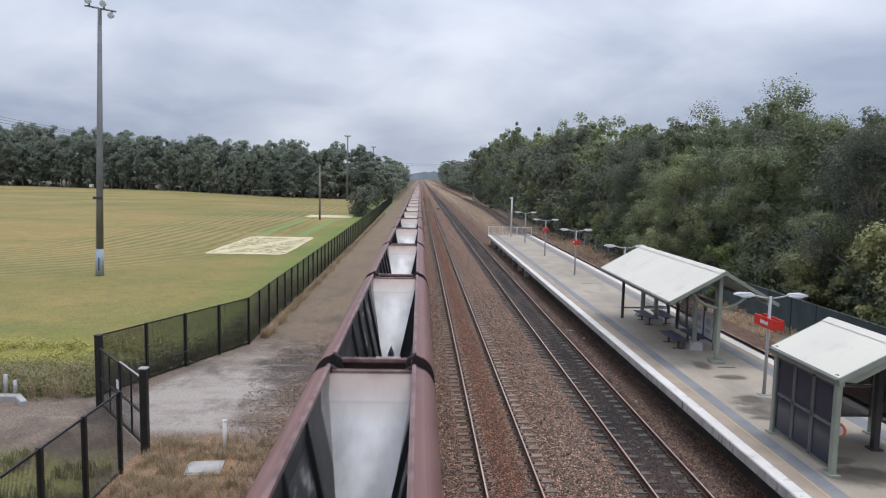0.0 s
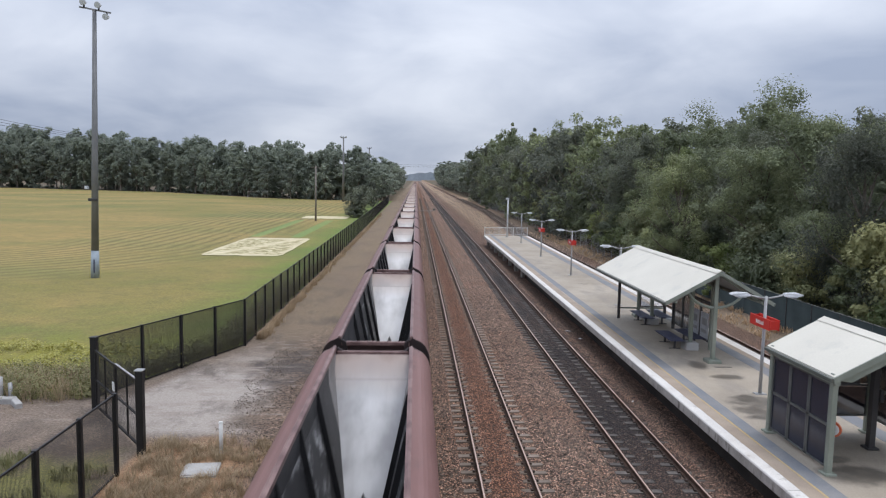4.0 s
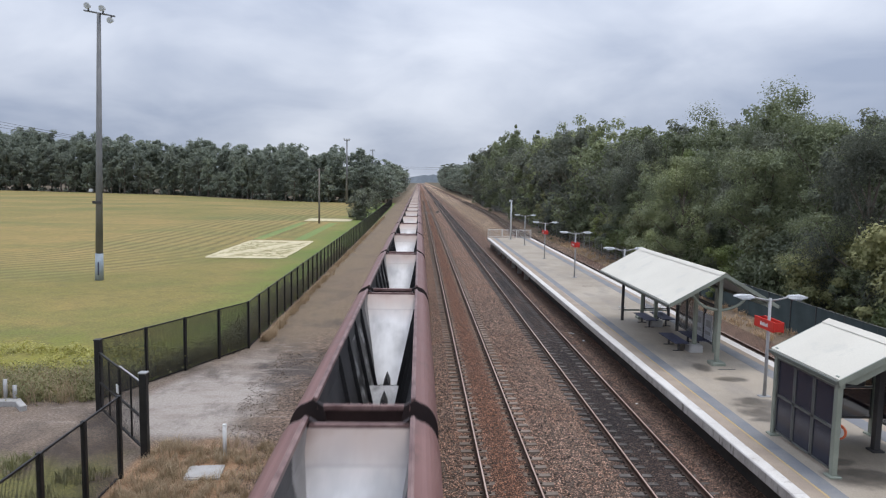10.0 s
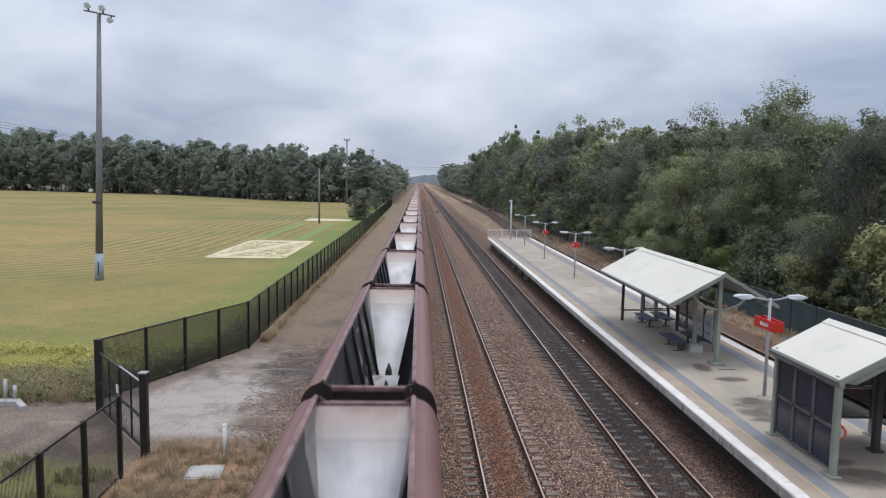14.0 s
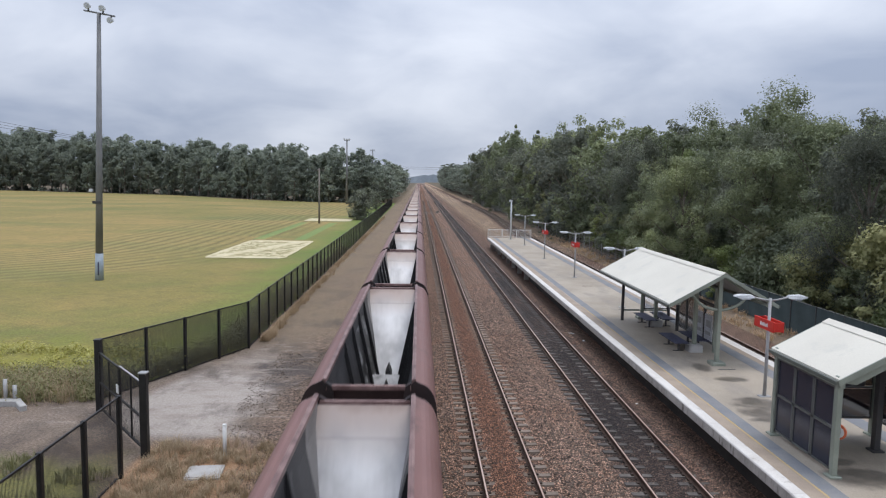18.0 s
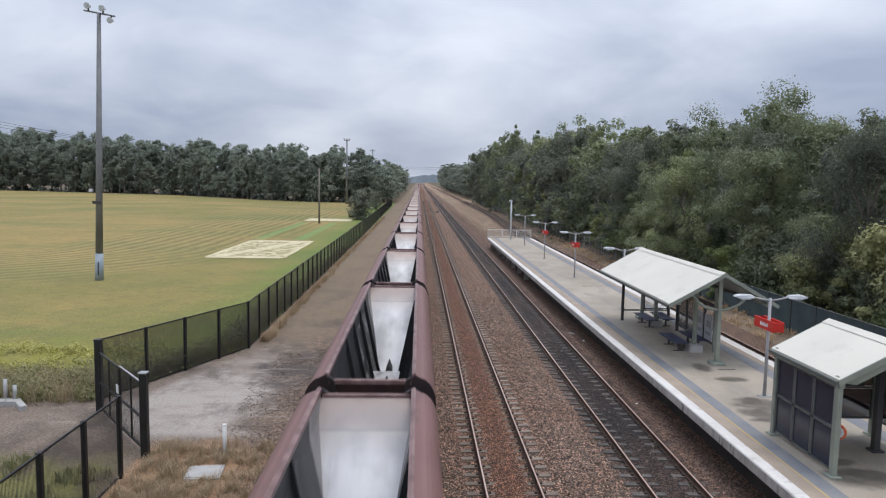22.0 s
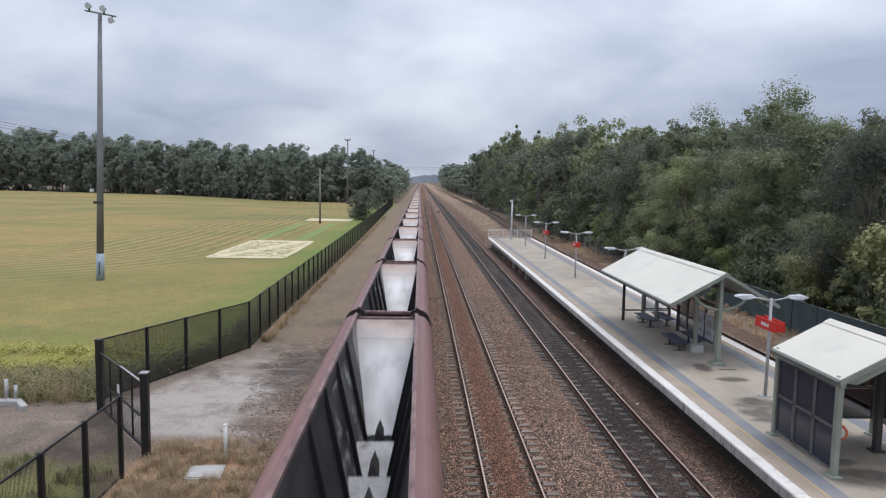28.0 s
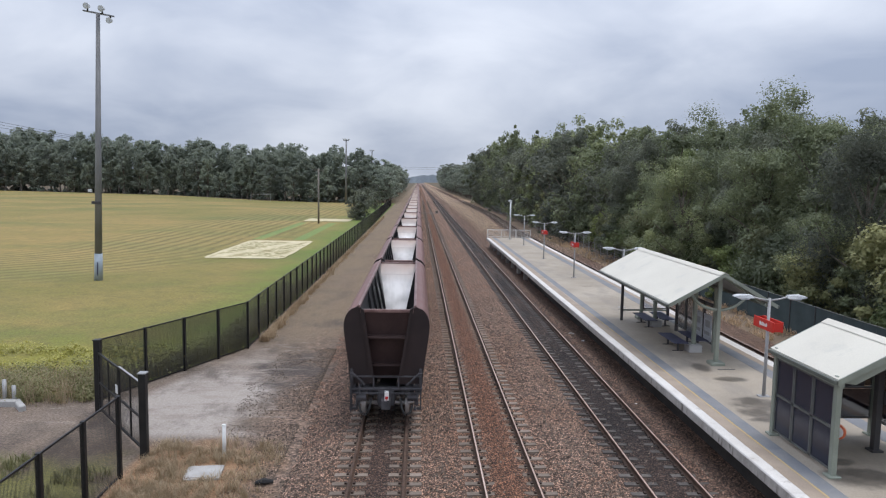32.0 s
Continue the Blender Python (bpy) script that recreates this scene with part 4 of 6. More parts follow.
def roof_pair(e, x0, xr, x1, y0, y1, ze, zr, th=0.07):
    part("roof_sheet", Build().prism([(x0, ze), (xr, zr), (xr, zr + th), (x0, ze + th)], "y", y0, y1), ROOF, e, "cream painted metal roof slope")
    part("roof_sheet", Build().prism([(xr, zr), (x1, ze), (x1, ze + th), (xr, zr + th)], "y", y0, y1), ROOF, e, "cream painted metal roof slope")
    part("ridge_cap", Build().prism([(xr - 0.2, zr + th - 0.085), (xr, zr + th + 0.03), (xr + 0.2, zr + th - 0.085), (xr, zr + th + 0.012)], "y", y0 - 0.01, y1 + 0.01), ROOF, e)
    for x, s in ((x0, -1), (x1, 1)):
        part("gutter", Build().box(x - 0.05 + s * 0.04, x + 0.05 + s * 0.04, y0, y1, ze - 0.055, ze + 0.035, 0.01), GUTTER, e, "dark green gutter")
    for y in (y0 - 0.02, y1 + 0.02):
        for a, b in (((x0, ze), (xr, zr)), ((xr, zr), (x1, ze))):
            part("barge_board", Build().prism([(a[0], a[1] - 0.09), (b[0], b[1] - 0.09), (b[0], b[1] + th), (a[0], a[1] + th)], "y", y - 0.018, y + 0.018), SAGE, e)


def glass_screen(parent, x0, x1, y0, y1, z0, z1, mat, rows=1):
    """A framed screen: along y when x0 == x1, else along x."""
    along_y = abs(x1 - x0) < 1e-6
    def bar(a0, a1, c0, c1):
        b = Build()
        if along_y:
            b.box(x0 - 0.03, x0 + 0.03, a0, a1, c0, c1)
        else:
            b.box(a0, a1, y0 - 0.03, y0 + 0.03, c0, c1)
        part("screen_frame", b, GREY_FRAME if mat is not PANE_CLEAR else DARK_STEEL, parent)
    a0, a1 = (y0, y1) if along_y else (x0, x1)
    bar(a0, a0 + 0.05, z0, z1), bar(a1 - 0.05, a1, z0, z1), bar(a0, a1, z0, z0 + 0.05), bar(a0, a1, z1 - 0.05, z1)
    step = (z1 - z0) / rows
    for i in range(rows):
        b = Build()
        if along_y:
            b.box(x0 - 0.006, x0 + 0.006, a0 + 0.05, a1 - 0.05, z0 + 0.05 + i * step, z0 - 0.05 + (i + 1) * step)
        else:
            b.box(a0 + 0.05, a1 - 0.05, y0 - 0.006, y0 + 0.006, z0 + 0.05 + i * step, z0 - 0.05 + (i + 1) * step)
        part("pane", b, mat, parent)
        if i:
            bar(a0, a1, z0 - 0.03 + i * step, z0 + 0.03 + i * step)


def make_pane(name, tint, mixv, gloss=0.5):
    m = bpy.data.materials.new(name)
    m.use_nodes = True
    t = m.node_tree
    bs, out = t.nodes["Principled BSDF"], t.nodes["Material Output"]
    bs.inputs["Base Color"].default_value, bs.inputs["Roughness"].default_value = (*tint, 1), 0.12
    bs.inputs["Specular IOR Level"].default_value = gloss
    n = t.nodes.new("ShaderNodeTexNoise")
    n.inputs["Scale"].default_value = 5
    r = t.nodes.new("ShaderNodeMapRange")
    r.inputs[3].default_value, r.inputs[4].default_value = 0.08, 0.3
    t.links.new(n.outputs[0], r.inputs[0])
    t.links.new(r.outputs[0], bs.inputs["Roughness"])
    tr, ms = t.nodes.new("ShaderNodeBsdfTransparent"), t.nodes.new("ShaderNodeMixShader")
    ms.inputs[0].default_value = mixv
    t.links.new(tr.outputs[0], ms.inputs[1])
    t.links.new(bs.outputs[0], ms.inputs[2])
    t.links.new(ms.outputs[0], out.inputs[0])
    return m


PANE_CLEAR = make_pane("clear_screen", (0.5, 0.52, 0.54), 0.22)
PANE_MESH = make_pane("navy_mesh_glass", (0.030, 0.032, 0.048), 0.96, 0.35)
GREY_FRAME = material("grey_green_frame", (0.130, 0.133, 0.126), (0.10, 0.103, 0.098), 2, 0.5, 0.1, 0.05, 30, 0.1)
PANE_DARK = make_pane("dark_mesh_glass", (0.022, 0.024, 0.034), 0.72, 0.25)
PANE_SMOKE = make_pane("smoked_screen", (0.07, 0.07, 0.074), 0.55, 0.4)


def build_shelter_long():
    e = new("platform_shelter")
    tagged(e, "open gabled platform shelter with cream metal roof", "shelter", "shelters on the platform")
    y0, y1, xr, ze, zr = 26.95, 37.5, 12.2, 3.54, 4.78
    roof_pair(e, 10.0, xr, 14.4, y0, y1, ze, zr)
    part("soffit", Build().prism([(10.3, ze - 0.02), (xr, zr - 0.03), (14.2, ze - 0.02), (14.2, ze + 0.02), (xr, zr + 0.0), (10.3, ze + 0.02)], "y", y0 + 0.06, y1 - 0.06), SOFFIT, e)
    # tall ridge posts with cast feet at both ends and the middle
    for y in (y0 + 0.4, y1 - 0.6):
        part("ridge_post", Build().box(xr - 0.08, xr + 0.08, y - 0.08, y + 0.08, PZ + 0.12, zr - 0.05, 0.015), SAGE, e, "sage green steel post")
        part("footing", Build().box(xr - 0.28, xr + 0.28, y - 0.28, y + 0.28, PZ, PZ + 0.14, 0.03), SAGE, e)
        # the curved tie below the gable
        arc = [(xr + 1.25 * math.sin(a), y, 4.35 - 1.05 * math.cos(a)) for a in np.linspace(-1.25, 1.25, 15)]
        part("curved_brace", Build().tube(arc, 0.06, 8), SAGE, e, "curved sage green tie", smooth=True)
        for s in (-1, 1):
            part("rafter", Build().prism([(xr + s * 0.06, zr - 0.16), (xr + s * 2.0, ze - 0.12), (xr + s * 2.0, ze - 0.02), (xr + s * 0.06, zr - 0.04)], "y", y - 0.05, y + 0.05), SAGE, e)
    for s in (-1, 1):
        part("purlin", Build().box(xr + s * 1.75 - 0.04, xr + s * 1.75 + 0.04, y0 + 0.05, y1 - 0.05, ze + 0.0, ze + 0.1), SAGE, e)
    # side posts, windbreak screens and posts on plinths between the seats
    for x, y in ((10.96, 36.35), (13.45, 36.35), (12.97, 33.8), (12.97, 29.4)):
        part("side_post", Build().box(x - 0.065, x + 0.065, y - 0.065, y + 0.065, PZ, 3.9, 0.01), DARK_STEEL if y > 30 else SAGE, e)
    for x, y in ((12.16, 29.6), (12.25, 34.9)):
        part("plinth", Build().box(x - 0.3, x + 0.3, y - 0.3, y + 0.3, PZ, PZ + 0.33, 0.05), LID, e, "rough concrete plinth")
        part("plinth_post", Build().box(x - 0.08, x + 0.08, y - 0.08, y + 0.08, PZ + 0.33, zr - 0.06, 0.015), SAGE, e, "sage green steel post")
    s = part("windbreak", Build().box(10.96, 13.45, 36.325, 36.375, PZ + 2.0, PZ + 2.08), DARK_STEEL, e, "framed clear windbreak")
    part("screen_rail", Build().box(11.03, 13.38, 36.33, 36.37, PZ + 0.52, PZ + 0.6), SAGE, s)
    for a, b in ((12.1, 12.7), (12.75, 13.38)):
        glass_screen(s, a, b, 36.35, 36.35, PZ + 0.62, PZ + 2.0, PANE_CLEAR)
    for a, b in ((29.5, 30.5), (30.55, 31.5), (31.55, 32.6), (32.65, 33.72)):
        s = part("back_screen", Build().box(12.95, 12.99, a, b, PZ + 2.02, PZ + 2.1), DARK_STEEL, e, "framed clear windbreak")
        glass_screen(s, 12.97, 12.97, a, b, PZ + 0.3, PZ + 2.0, PANE_CLEAR if a < 31 else PANE_SMOKE)
    for a, b in ((29.6, 30.4), (30.62, 31.4)):
        p = part("poster_board", Build().box(12.91, 12.945, a, b, PZ + 0.42, PZ + 1.55, 0.01), PAPER, e, "white timetable poster in a frame")
        part("poster_print", Build().box(12.898, 12.907, a + 0.12, b - 0.12, PZ + 0.65, PZ + 0.8), GALV, p)
        part("poster_print", Build().box(12.898, 12.907, a + 0.12, b - 0.2, PZ + 1.0, PZ + 1.3), GALV, p)
    proto = bench()
    spots = [(11.5, 30.25, 0), (12.55, 30.7, 180), (11.85, 35.2, 0), (12.8, 35.5, 180)]
    proto.matrix_basis = pose(spots[0][0], spots[0][1], PZ, 0, 0, spots[0][2])
    for x, y, r in spots[1:]:
        copy_thing(proto, pose(x, y, PZ, 0, 0, r))


def build_shelter_small():
    e = new("waiting_shelter")
    tagged(e, "small waiting shelter with dark mesh walls and cream roof", "shelter", "shelters on the platform")
    y0, y1, xr, ze, zr = 16.38, 19.68, 12.05, 3.53, 4.4
    roof_pair(e, 10.4, xr, 13.7, y0, y1, ze, zr)
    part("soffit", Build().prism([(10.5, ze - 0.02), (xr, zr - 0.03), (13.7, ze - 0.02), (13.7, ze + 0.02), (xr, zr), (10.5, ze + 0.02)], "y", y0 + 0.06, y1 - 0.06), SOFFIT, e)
    for x in (10.52, 13.47):
        for y in (16.55, 19.5):
            part("corner_post", Build().box(x - 0.075, x + 0.075, y - 0.075, y + 0.075, PZ, ze + 0.12, 0.015), SAGE, e, "sage green steel post")
            part("footing", Build().box(x - 0.16, x + 0.16, y - 0.16, y + 0.16, PZ, PZ + 0.05, 0.015), SAGE, e)
        part("eave_beam", Build().box(x - 0.06, x + 0.06, 16.4, 19.7, ze - 0.16, ze - 0.02), SAGE, e)
    for i in range(3):
        a = 16.65 + i * 0.935
        glass_screen(e, 10.52, 10.52, a, a + 0.91, PZ + 0.14, ze - 0.17, PANE_MESH, 2)
    for i in range(3):
        a = 16.65 + i * 0.935
        glass_screen(e, 13.47, 13.47, a, a + 0.91, PZ + 0.5, ze - 0.17, PANE_DARK, 2)
    glass_screen(e, 10.72, 12.0, 19.5, 19.5, PZ + 0.5, ze - 0.1, PANE_DARK, 2)
    glass_screen(e, 12.2, 13.45, 19.5, 19.5, PZ + 0.5, ze - 0.1, PANE_DARK, 2)
    part("inner_post", Build().box(12.66, 12.84, 18.16, 18.34, PZ, zr - 0.42, 0.015), DARK_STEEL, e, "dark steel post inside the shelter")
    part("inner_foot", Build().box(12.58, 12.92, 18.08, 18.42, PZ, PZ + 0.05, 0.012), DARK_STEEL, e)
    part("switch_plate", Build().box(12.84, 12.94, 18.1, 18.3, PZ + 1.35, PZ + 1.7, 0.01), DARK_STEEL, e)
    b = part("notice_board", Build().box(12.26, 13.1, 19.4, 19.44, PZ + 1.5, PZ + 1.98, 0.008), DARK_STEEL, e, "dark notice board with pale lines")
    for z, w_ in ((1.70, 0.6), (1.80, 0.45)):
        part("lettering", Build().box(12.32, 12.32 + w_, 19.39, 19.397, PZ + z, PZ + z + 0.035), PAPER, b)
    for s in (-1, 1):
        part("gable_fascia", Build().prism([(xr + s * 1.5, ze - 0.04), (xr, zr - 0.11), (xr, zr - 0.36), (xr + s * 1.12, ze - 0.1)], "y", 16.5, 16.54), SAGE, e, "sage green fascia below the gable")
    h = new("help_point")
    tagged(h, "round orange and white help point on the shelter", "help point")
    part("disc", Build().tube([(0, -0.03, 0), (0, 0.03, 0)], 0.2, 20), ORANGE, h)
    part("face", Build().tube([(0, -0.045, 0), (0, -0.028, 0)], 0.15, 20), WHITE, h)
    h.matrix_basis = pose(10.74, 16.8, PZ + 1.08, 0, 0, -50)
    n = thing("mounted_cabinet", "small dark steel cabinet beside the shelter", "cabinet", at=pose(13.75, 18.6, PZ))
    part("case", Build().box(0, 0.18, -0.2, 0.2, 0.9, 1.5, 0.02), DARK_STEEL, n)
    part("stand", Build().box(0.06, 0.12, -0.05, 0.05, 0, 0.9), DARK_STEEL, n)


# ================= fences =================
def fence_run(e, pts, height, step, post_w, half_bar, near_bars=True):
    """Posts and see-through panels of upright bars along a line of ground points."""
    for (xa, ya), (xb, yb) in zip(pts, pts[1:]):
        d = Vector((xb - xa, yb - ya))
        n = max(1, round(d.length / step))
        ang = math.degrees(math.atan2(d.y, d.x))
        w = d.length / n
        b = Build()
        gap = 0.046 if near_bars else 0.09
        k = int((w - post_w) / gap)
        for i in range(k):
            x = post_w / 2 + (i + 0.5) * (w - post_w) / k
            b.add([(x - half_bar, 0, 0.1), (x + half_bar, 0, 0.1), (x + half_bar, 0, height - 0.06), (x - half_bar, 0, height - 0.06)], [(0, 1, 2, 3)])
        bars = mesh("bar_infill", b.v, b.f, FENCE_INFILL)
        upper = Build().box(post_w / 2, w - post_w / 2, -0.022, 0.022, height - 0.07, height - 0.02).get("top_rail", FENCE_BLACK)
        lower = Build().box(post_w / 2, w - post_w / 2, -0.022, 0.022, 0.06, 0.11).get("bottom_rail", FENCE_BLACK)
        post = Build().box(-post_w / 2, post_w / 2, -post_w / 2, post_w / 2, -0.1, height, 0.008).get("post", FENCE_BLACK)
        for i in range(n):
            m = pose(xa + d.x * i / n, ya + d.y * i / n, GZ, 0, 0, ang)
            part("post", post, None, e, at=m)
            q = part("top_rail", upper, None, e, at=m)
            part("bottom_rail", lower, None, e, at=m)
            tagged(part("bar_infill", bars, None, q), kind="stuff")
    part("post", Build().box(-post_w / 2, post_w / 2, -post_w / 2, post_w / 2, -0.1, height, 0.008).get("post", FENCE_BLACK), None, e, at=pose(*pts[-1], GZ))


def build_fences():
    e = thing("boundary_fence", "long black steel bar fence beside the field", "fence")
    fence_run(e, [(-12.25, 26.9), (-8.66, 35.5), (-8.66, 42.7), (-8.66, 71.5), (-8.75, 119.5), (-9.3, 240)], 2.46, 2.42, 0.11, 0.0155)
    f = thing("yard_fence", "black steel bar fence beside the access gate", "fence")
    fence_run(f, [(-8.54, 19.75), (-8.54, 3.0)], 2.46, 2.2, 0.12, 0.009)
    g = thing("double_gate", "black steel double gate standing half open", "gate")
    for x, y in ((-11.78, 25.65), (-8.44, 21.32)):
        part("gate_post", Build().box(x - 0.11, x + 0.11, y - 0.11, y + 0.11, GZ - 0.1, GZ + 2.68, 0.012), FENCE_BLACK, g, "thick black gate post")
        part("post_cap", Build().box(x - 0.13, x + 0.13, y - 0.13, y + 0.13, GZ + 2.68, GZ + 2.72, 0.01), GALV if x > -10 else FENCE_BLACK, g)
    pa, pb = Vector((-11.68, 25.5)), Vector((-8.54, 21.5))
    d = pb - pa
    ang, half = math.degrees(math.atan2(d.y, d.x)), d.length / 2 - 0.04
    for i in range(2):
        leaf = part("gate_leaf", Build().box(0, half, -0.03, 0.03, 2.2, 2.27).box(0, half, -0.03, 0.03, 0.12, 0.19).box(0, half, -0.03, 0.03, 1.1, 1.16)
                    .box(0, 0.06, -0.03, 0.03, 0.12, 2.27).box(half - 0.06, half, -0.03, 0.03, 0.12, 2.27).box(half / 2 - 0.025, half / 2 + 0.025, -0.025, 0.025, 0.12, 2.27),
                    FENCE_BLACK, g, at=pose(pa.x + d.x * i * 0.505, pa.y + d.y * i * 0.505, GZ + (0.03 if i else 0), 0, 0, ang))
        b = Build()
        for x in np.arange(0.08, half - 0.05, 0.042):
            b.add([(x - 0.011, 0, 0.19), (x + 0.011, 0, 0.19), (x + 0.011, 0, 2.2), (x - 0.011, 0, 2.2)], [(0, 1, 2, 3)])
        tagged(part("bar_infill", mesh("bar_infill", b.v, b.f, FENCE_BLACK), None, leaf), kind="stuff")
        if i:
            part("top_rail_strip", Build().box(0.02, half, -0.032, 0.032, 2.272, 2.29), GALV, leaf)
    part("gate_sign", Build().box(-0.12, 0.12, -0.01, 0.01, 1.32, 1.62), WHITE, g, "small white notice on the gate", at=pose(pa.x + d.x * 0.46, pa.y + d.y * 0.46 - 0.06, GZ, 0, 0, ang))
    # fence behind the loop track
    h = thing("cloth_fence", "wire fence with dark green shade cloth", "fence")
    pts = [(22.5, 22.0), (22.5, 62.0)]
    for (xa, ya), (xb, yb) in zip(pts, pts[1:]):
        d = Vector((xb - xa, yb - ya))
        n = max(1, round(d.length / 2.6))
        w, ang = d.length / n, math.degrees(math.atan2(d.y, d.x))
        for i in range(n):
            m = pose(xa + d.x * i / n, ya + d.y * i / n, GZ, 0, 0, ang)
            part("post", Build().tube([(0, 0, 0), (0, 0, 2.06)], 0.03, 8), DARK_STEEL, h, at=m)
            k = 7
            v = [(w * a / (k - 1), 0.03 * math.sin(a * 1.9 + i), z) for z in (0.05, 1.0, 2.02) for a in range(k)]
            q = [(r * k + a, r * k + a + 1, (r + 1) * k + a + 1, (r + 1) * k + a) for r in range(2) for a in range(k - 1)]
            part("cloth_panel", mesh("cloth_panel", v, q, CLOTH, smooth=True), None, h, at=m)
    part("top_wire", Build().tube([(x, y, GZ + 2.05) for x, y in pts], 0.012, 6), GALV, h)
    r = thing("wire_fence", "pale chain wire fence along the bush", "fence")
    post = Build().tube([(0, 0, 0), (0, 0, 1.9)], 0.035, 6).get("post", GALV)
    y = 63.0
    while y < 250:
        part("post", post, None, r, at=pose(22.4, y, GZ))
        y += 3.0
    b = Build()
    for z in np.linspace(0.1, 1.85, 8):
        b.box(22.39, 22.41, 62, 250, GZ + z - 0.008, GZ + z + 0.008)
    for y in np.arange(62, 250, 0.25):
        b.add([(22.4, y - 0.006, GZ + 0.1), (22.4, y + 0.006, GZ + 0.1), (22.4, y + 0.006, GZ + 1.85), (22.4, y - 0.006, GZ + 1.85)], [(0, 1, 2, 3)])
    part("wire", mesh("wire", b.v, b.f, GALV), None, r)


# ================= field furniture =================
def build_field_things():
    p = thing("floodlight_pole", "tall grey steel floodlight pole with a pale blue base band", "floodlight", at=pose(-26.5, 58.3, GZ, 0, 1.62, 0))
    part("pole", Build().tube([(0, 0, 2.3), (0, 0, 10), (0, 0, 21.7)], [0.29, 0.24, 0.15], 14), POLE_GREY, p, smooth=True)
    part("base_band", Build().tube([(0, 0, 0), (0, 0, 2.3)], [0.34, 0.305], 14), POLE_BLUE, p, "pale blue painted base", smooth=True)
    part("scrawl", Build().box(0.02, 0.12, -0.352, -0.33, 0.5, 1.6), BENCH_BLUE, p)
    part("crossarm", Build().box(-1.2, 1.3, -0.05, 0.05, -0.06, 0.06), POLE_GREY, p, at=pose(0, 0, 21.68, 0, 8, 0))
    for x, z, s in ((-0.82, 22.25, 1), (0.34, 22.1, 1), (0.98, 21.2, -1)):
        q = part("floodlight", Build().tube([(x, 0.15, z), (x, -0.3, z - 0.08)], [0.15, 0.25], 14), LAMP_HEAD, p, "pale round floodlight")
        part("glass_face", Build().tube([(x, -0.301, z - 0.08), (x, -0.32, z - 0.083)], [0.22, 0.21], 14), PAPER, q)
        part("bracket", Build().box(x - 0.05, x + 0.05, -0.05, 0.05, min(z, 21.68 - 0.14 * x), max(z, 21.68 - 0.14 * x)), DARK_STEEL, p)
    part("switch_box", Build().box(-0.42, 0.32, -0.34, -0.2, 6.4, 6.62, 0.02), DARK_STEEL, p)
    part("small_lamp", Build().box(-0.72, -0.46, -0.3, -0.02, 7.36, 7.6, 0.03), LAMP_HEAD, p)
    part("lamp_bracket", Build().box(-0.74, 0.3, -0.03, 0.03, 7.28, 7.36), DARK_STEEL, p)
    w = thing("power_pole", "slender weathered timber power pole", "power pole", at=pose(-19.55, 137.4, GZ))
    part("pole", Build().tube([(0, 0, 0), (0, 0, 10.8)], [0.2, 0.14], 10), WOOD_POLE, w, smooth=True)
    part("crossarm", Build().box(-0.9, 0.9, -0.06, 0.06, 10.4, 10.55), WOOD_POLE, w)
    t = thing("floodlight_tower", "distant tall floodlight pole", "floodlight", at=pose(-25.4, 246, GZ))
    part("pole", Build().tube([(0, 0, 0), (0, 0, 22.4)], [0.42, 0.22], 10), POLE_GREY, t, smooth=True)
    part("crossarm", Build().box(-0.95, 0.95, -0.08, 0.08, 22.2, 22.4), POLE_GREY, t)
    for x in (-0.85, 0.0, 0.85):
        part("floodlight", Build().box(x - 0.28, x + 0.28, -0.35, 0.15, 22.4, 22.95, 0.05), LAMP_HEAD, t)
    d = copy_thing(t, pose(-22.0, 330, GZ))
    tagged(d, "farther floodlight pole among the trees")
    # bare loam squares
    for name, cx, cy, w, l in (("pitch_square", -18.9, 86.5, 8.8, 22.0), ("pitch_square", -19.0, 149.0, 9.5, 9.0)):
        k = 60
        v = []
        for j in range(k):
            a = 2 * math.pi * j / k
            c, s = math.cos(a), math.sin(a)
            q = max(abs(c), abs(s))
            v.append((cx + w / 2 * c / q + 0.22 * noise.noise((c * 7, s * 7, cx)), cy + l / 2 * s / q + 0.5 * noise.noise((c * 4, s * 4, 3)), GZ + 0.10))
        thing(name, "worn pale loam square in the grass", "bare patch", "loam squares on the field", kind="structure", made=mesh(name, v, [tuple(range(k))], SAND))
    for k, (x, y) in enumerate(((-63, 264),)):
        g = thing("goal_frame", "distant grey goal frame at the field edge", "goal", at=pose(x, y, GZ))
        part("post", Build().tube([(0, 0, 0), (0, 0, 2.6)], 0.05, 6), GALV, g)
        part("post", Build().tube([(7.5, 0, 0), (7.5, 0, 2.6)], 0.05, 6), GALV, g)
        part("crossbar", Build().tube([(0, 0, 2.6), (7.5, 0, 2.6)], 0.05, 6), GALV, g)
    for x, y, h in ((-175, 250, 32.6), (-158, 362, 25.8)):
        g = thing("transmission_pole", "tall timber transmission pole in the treeline", "power pole", at=pose(x, y, GZ))
        part("pole", Build().tube([(0, 0, 0), (0, 0, h)], [0.35, 0.2], 8), WOOD_POLE, g, smooth=True)
    for i in range(2):
        pts = [(-62 + 124 * u, 430, 16.6 + i * 1.1 + 5 * u * (u - 1)) for u in np.linspace(0, 1, 12)]
        thing("power_line", "thin dark overhead power line", "cable", "overhead power lines", made=Build().tube(pts, 0.05, 4), mats=DARK_STEEL)
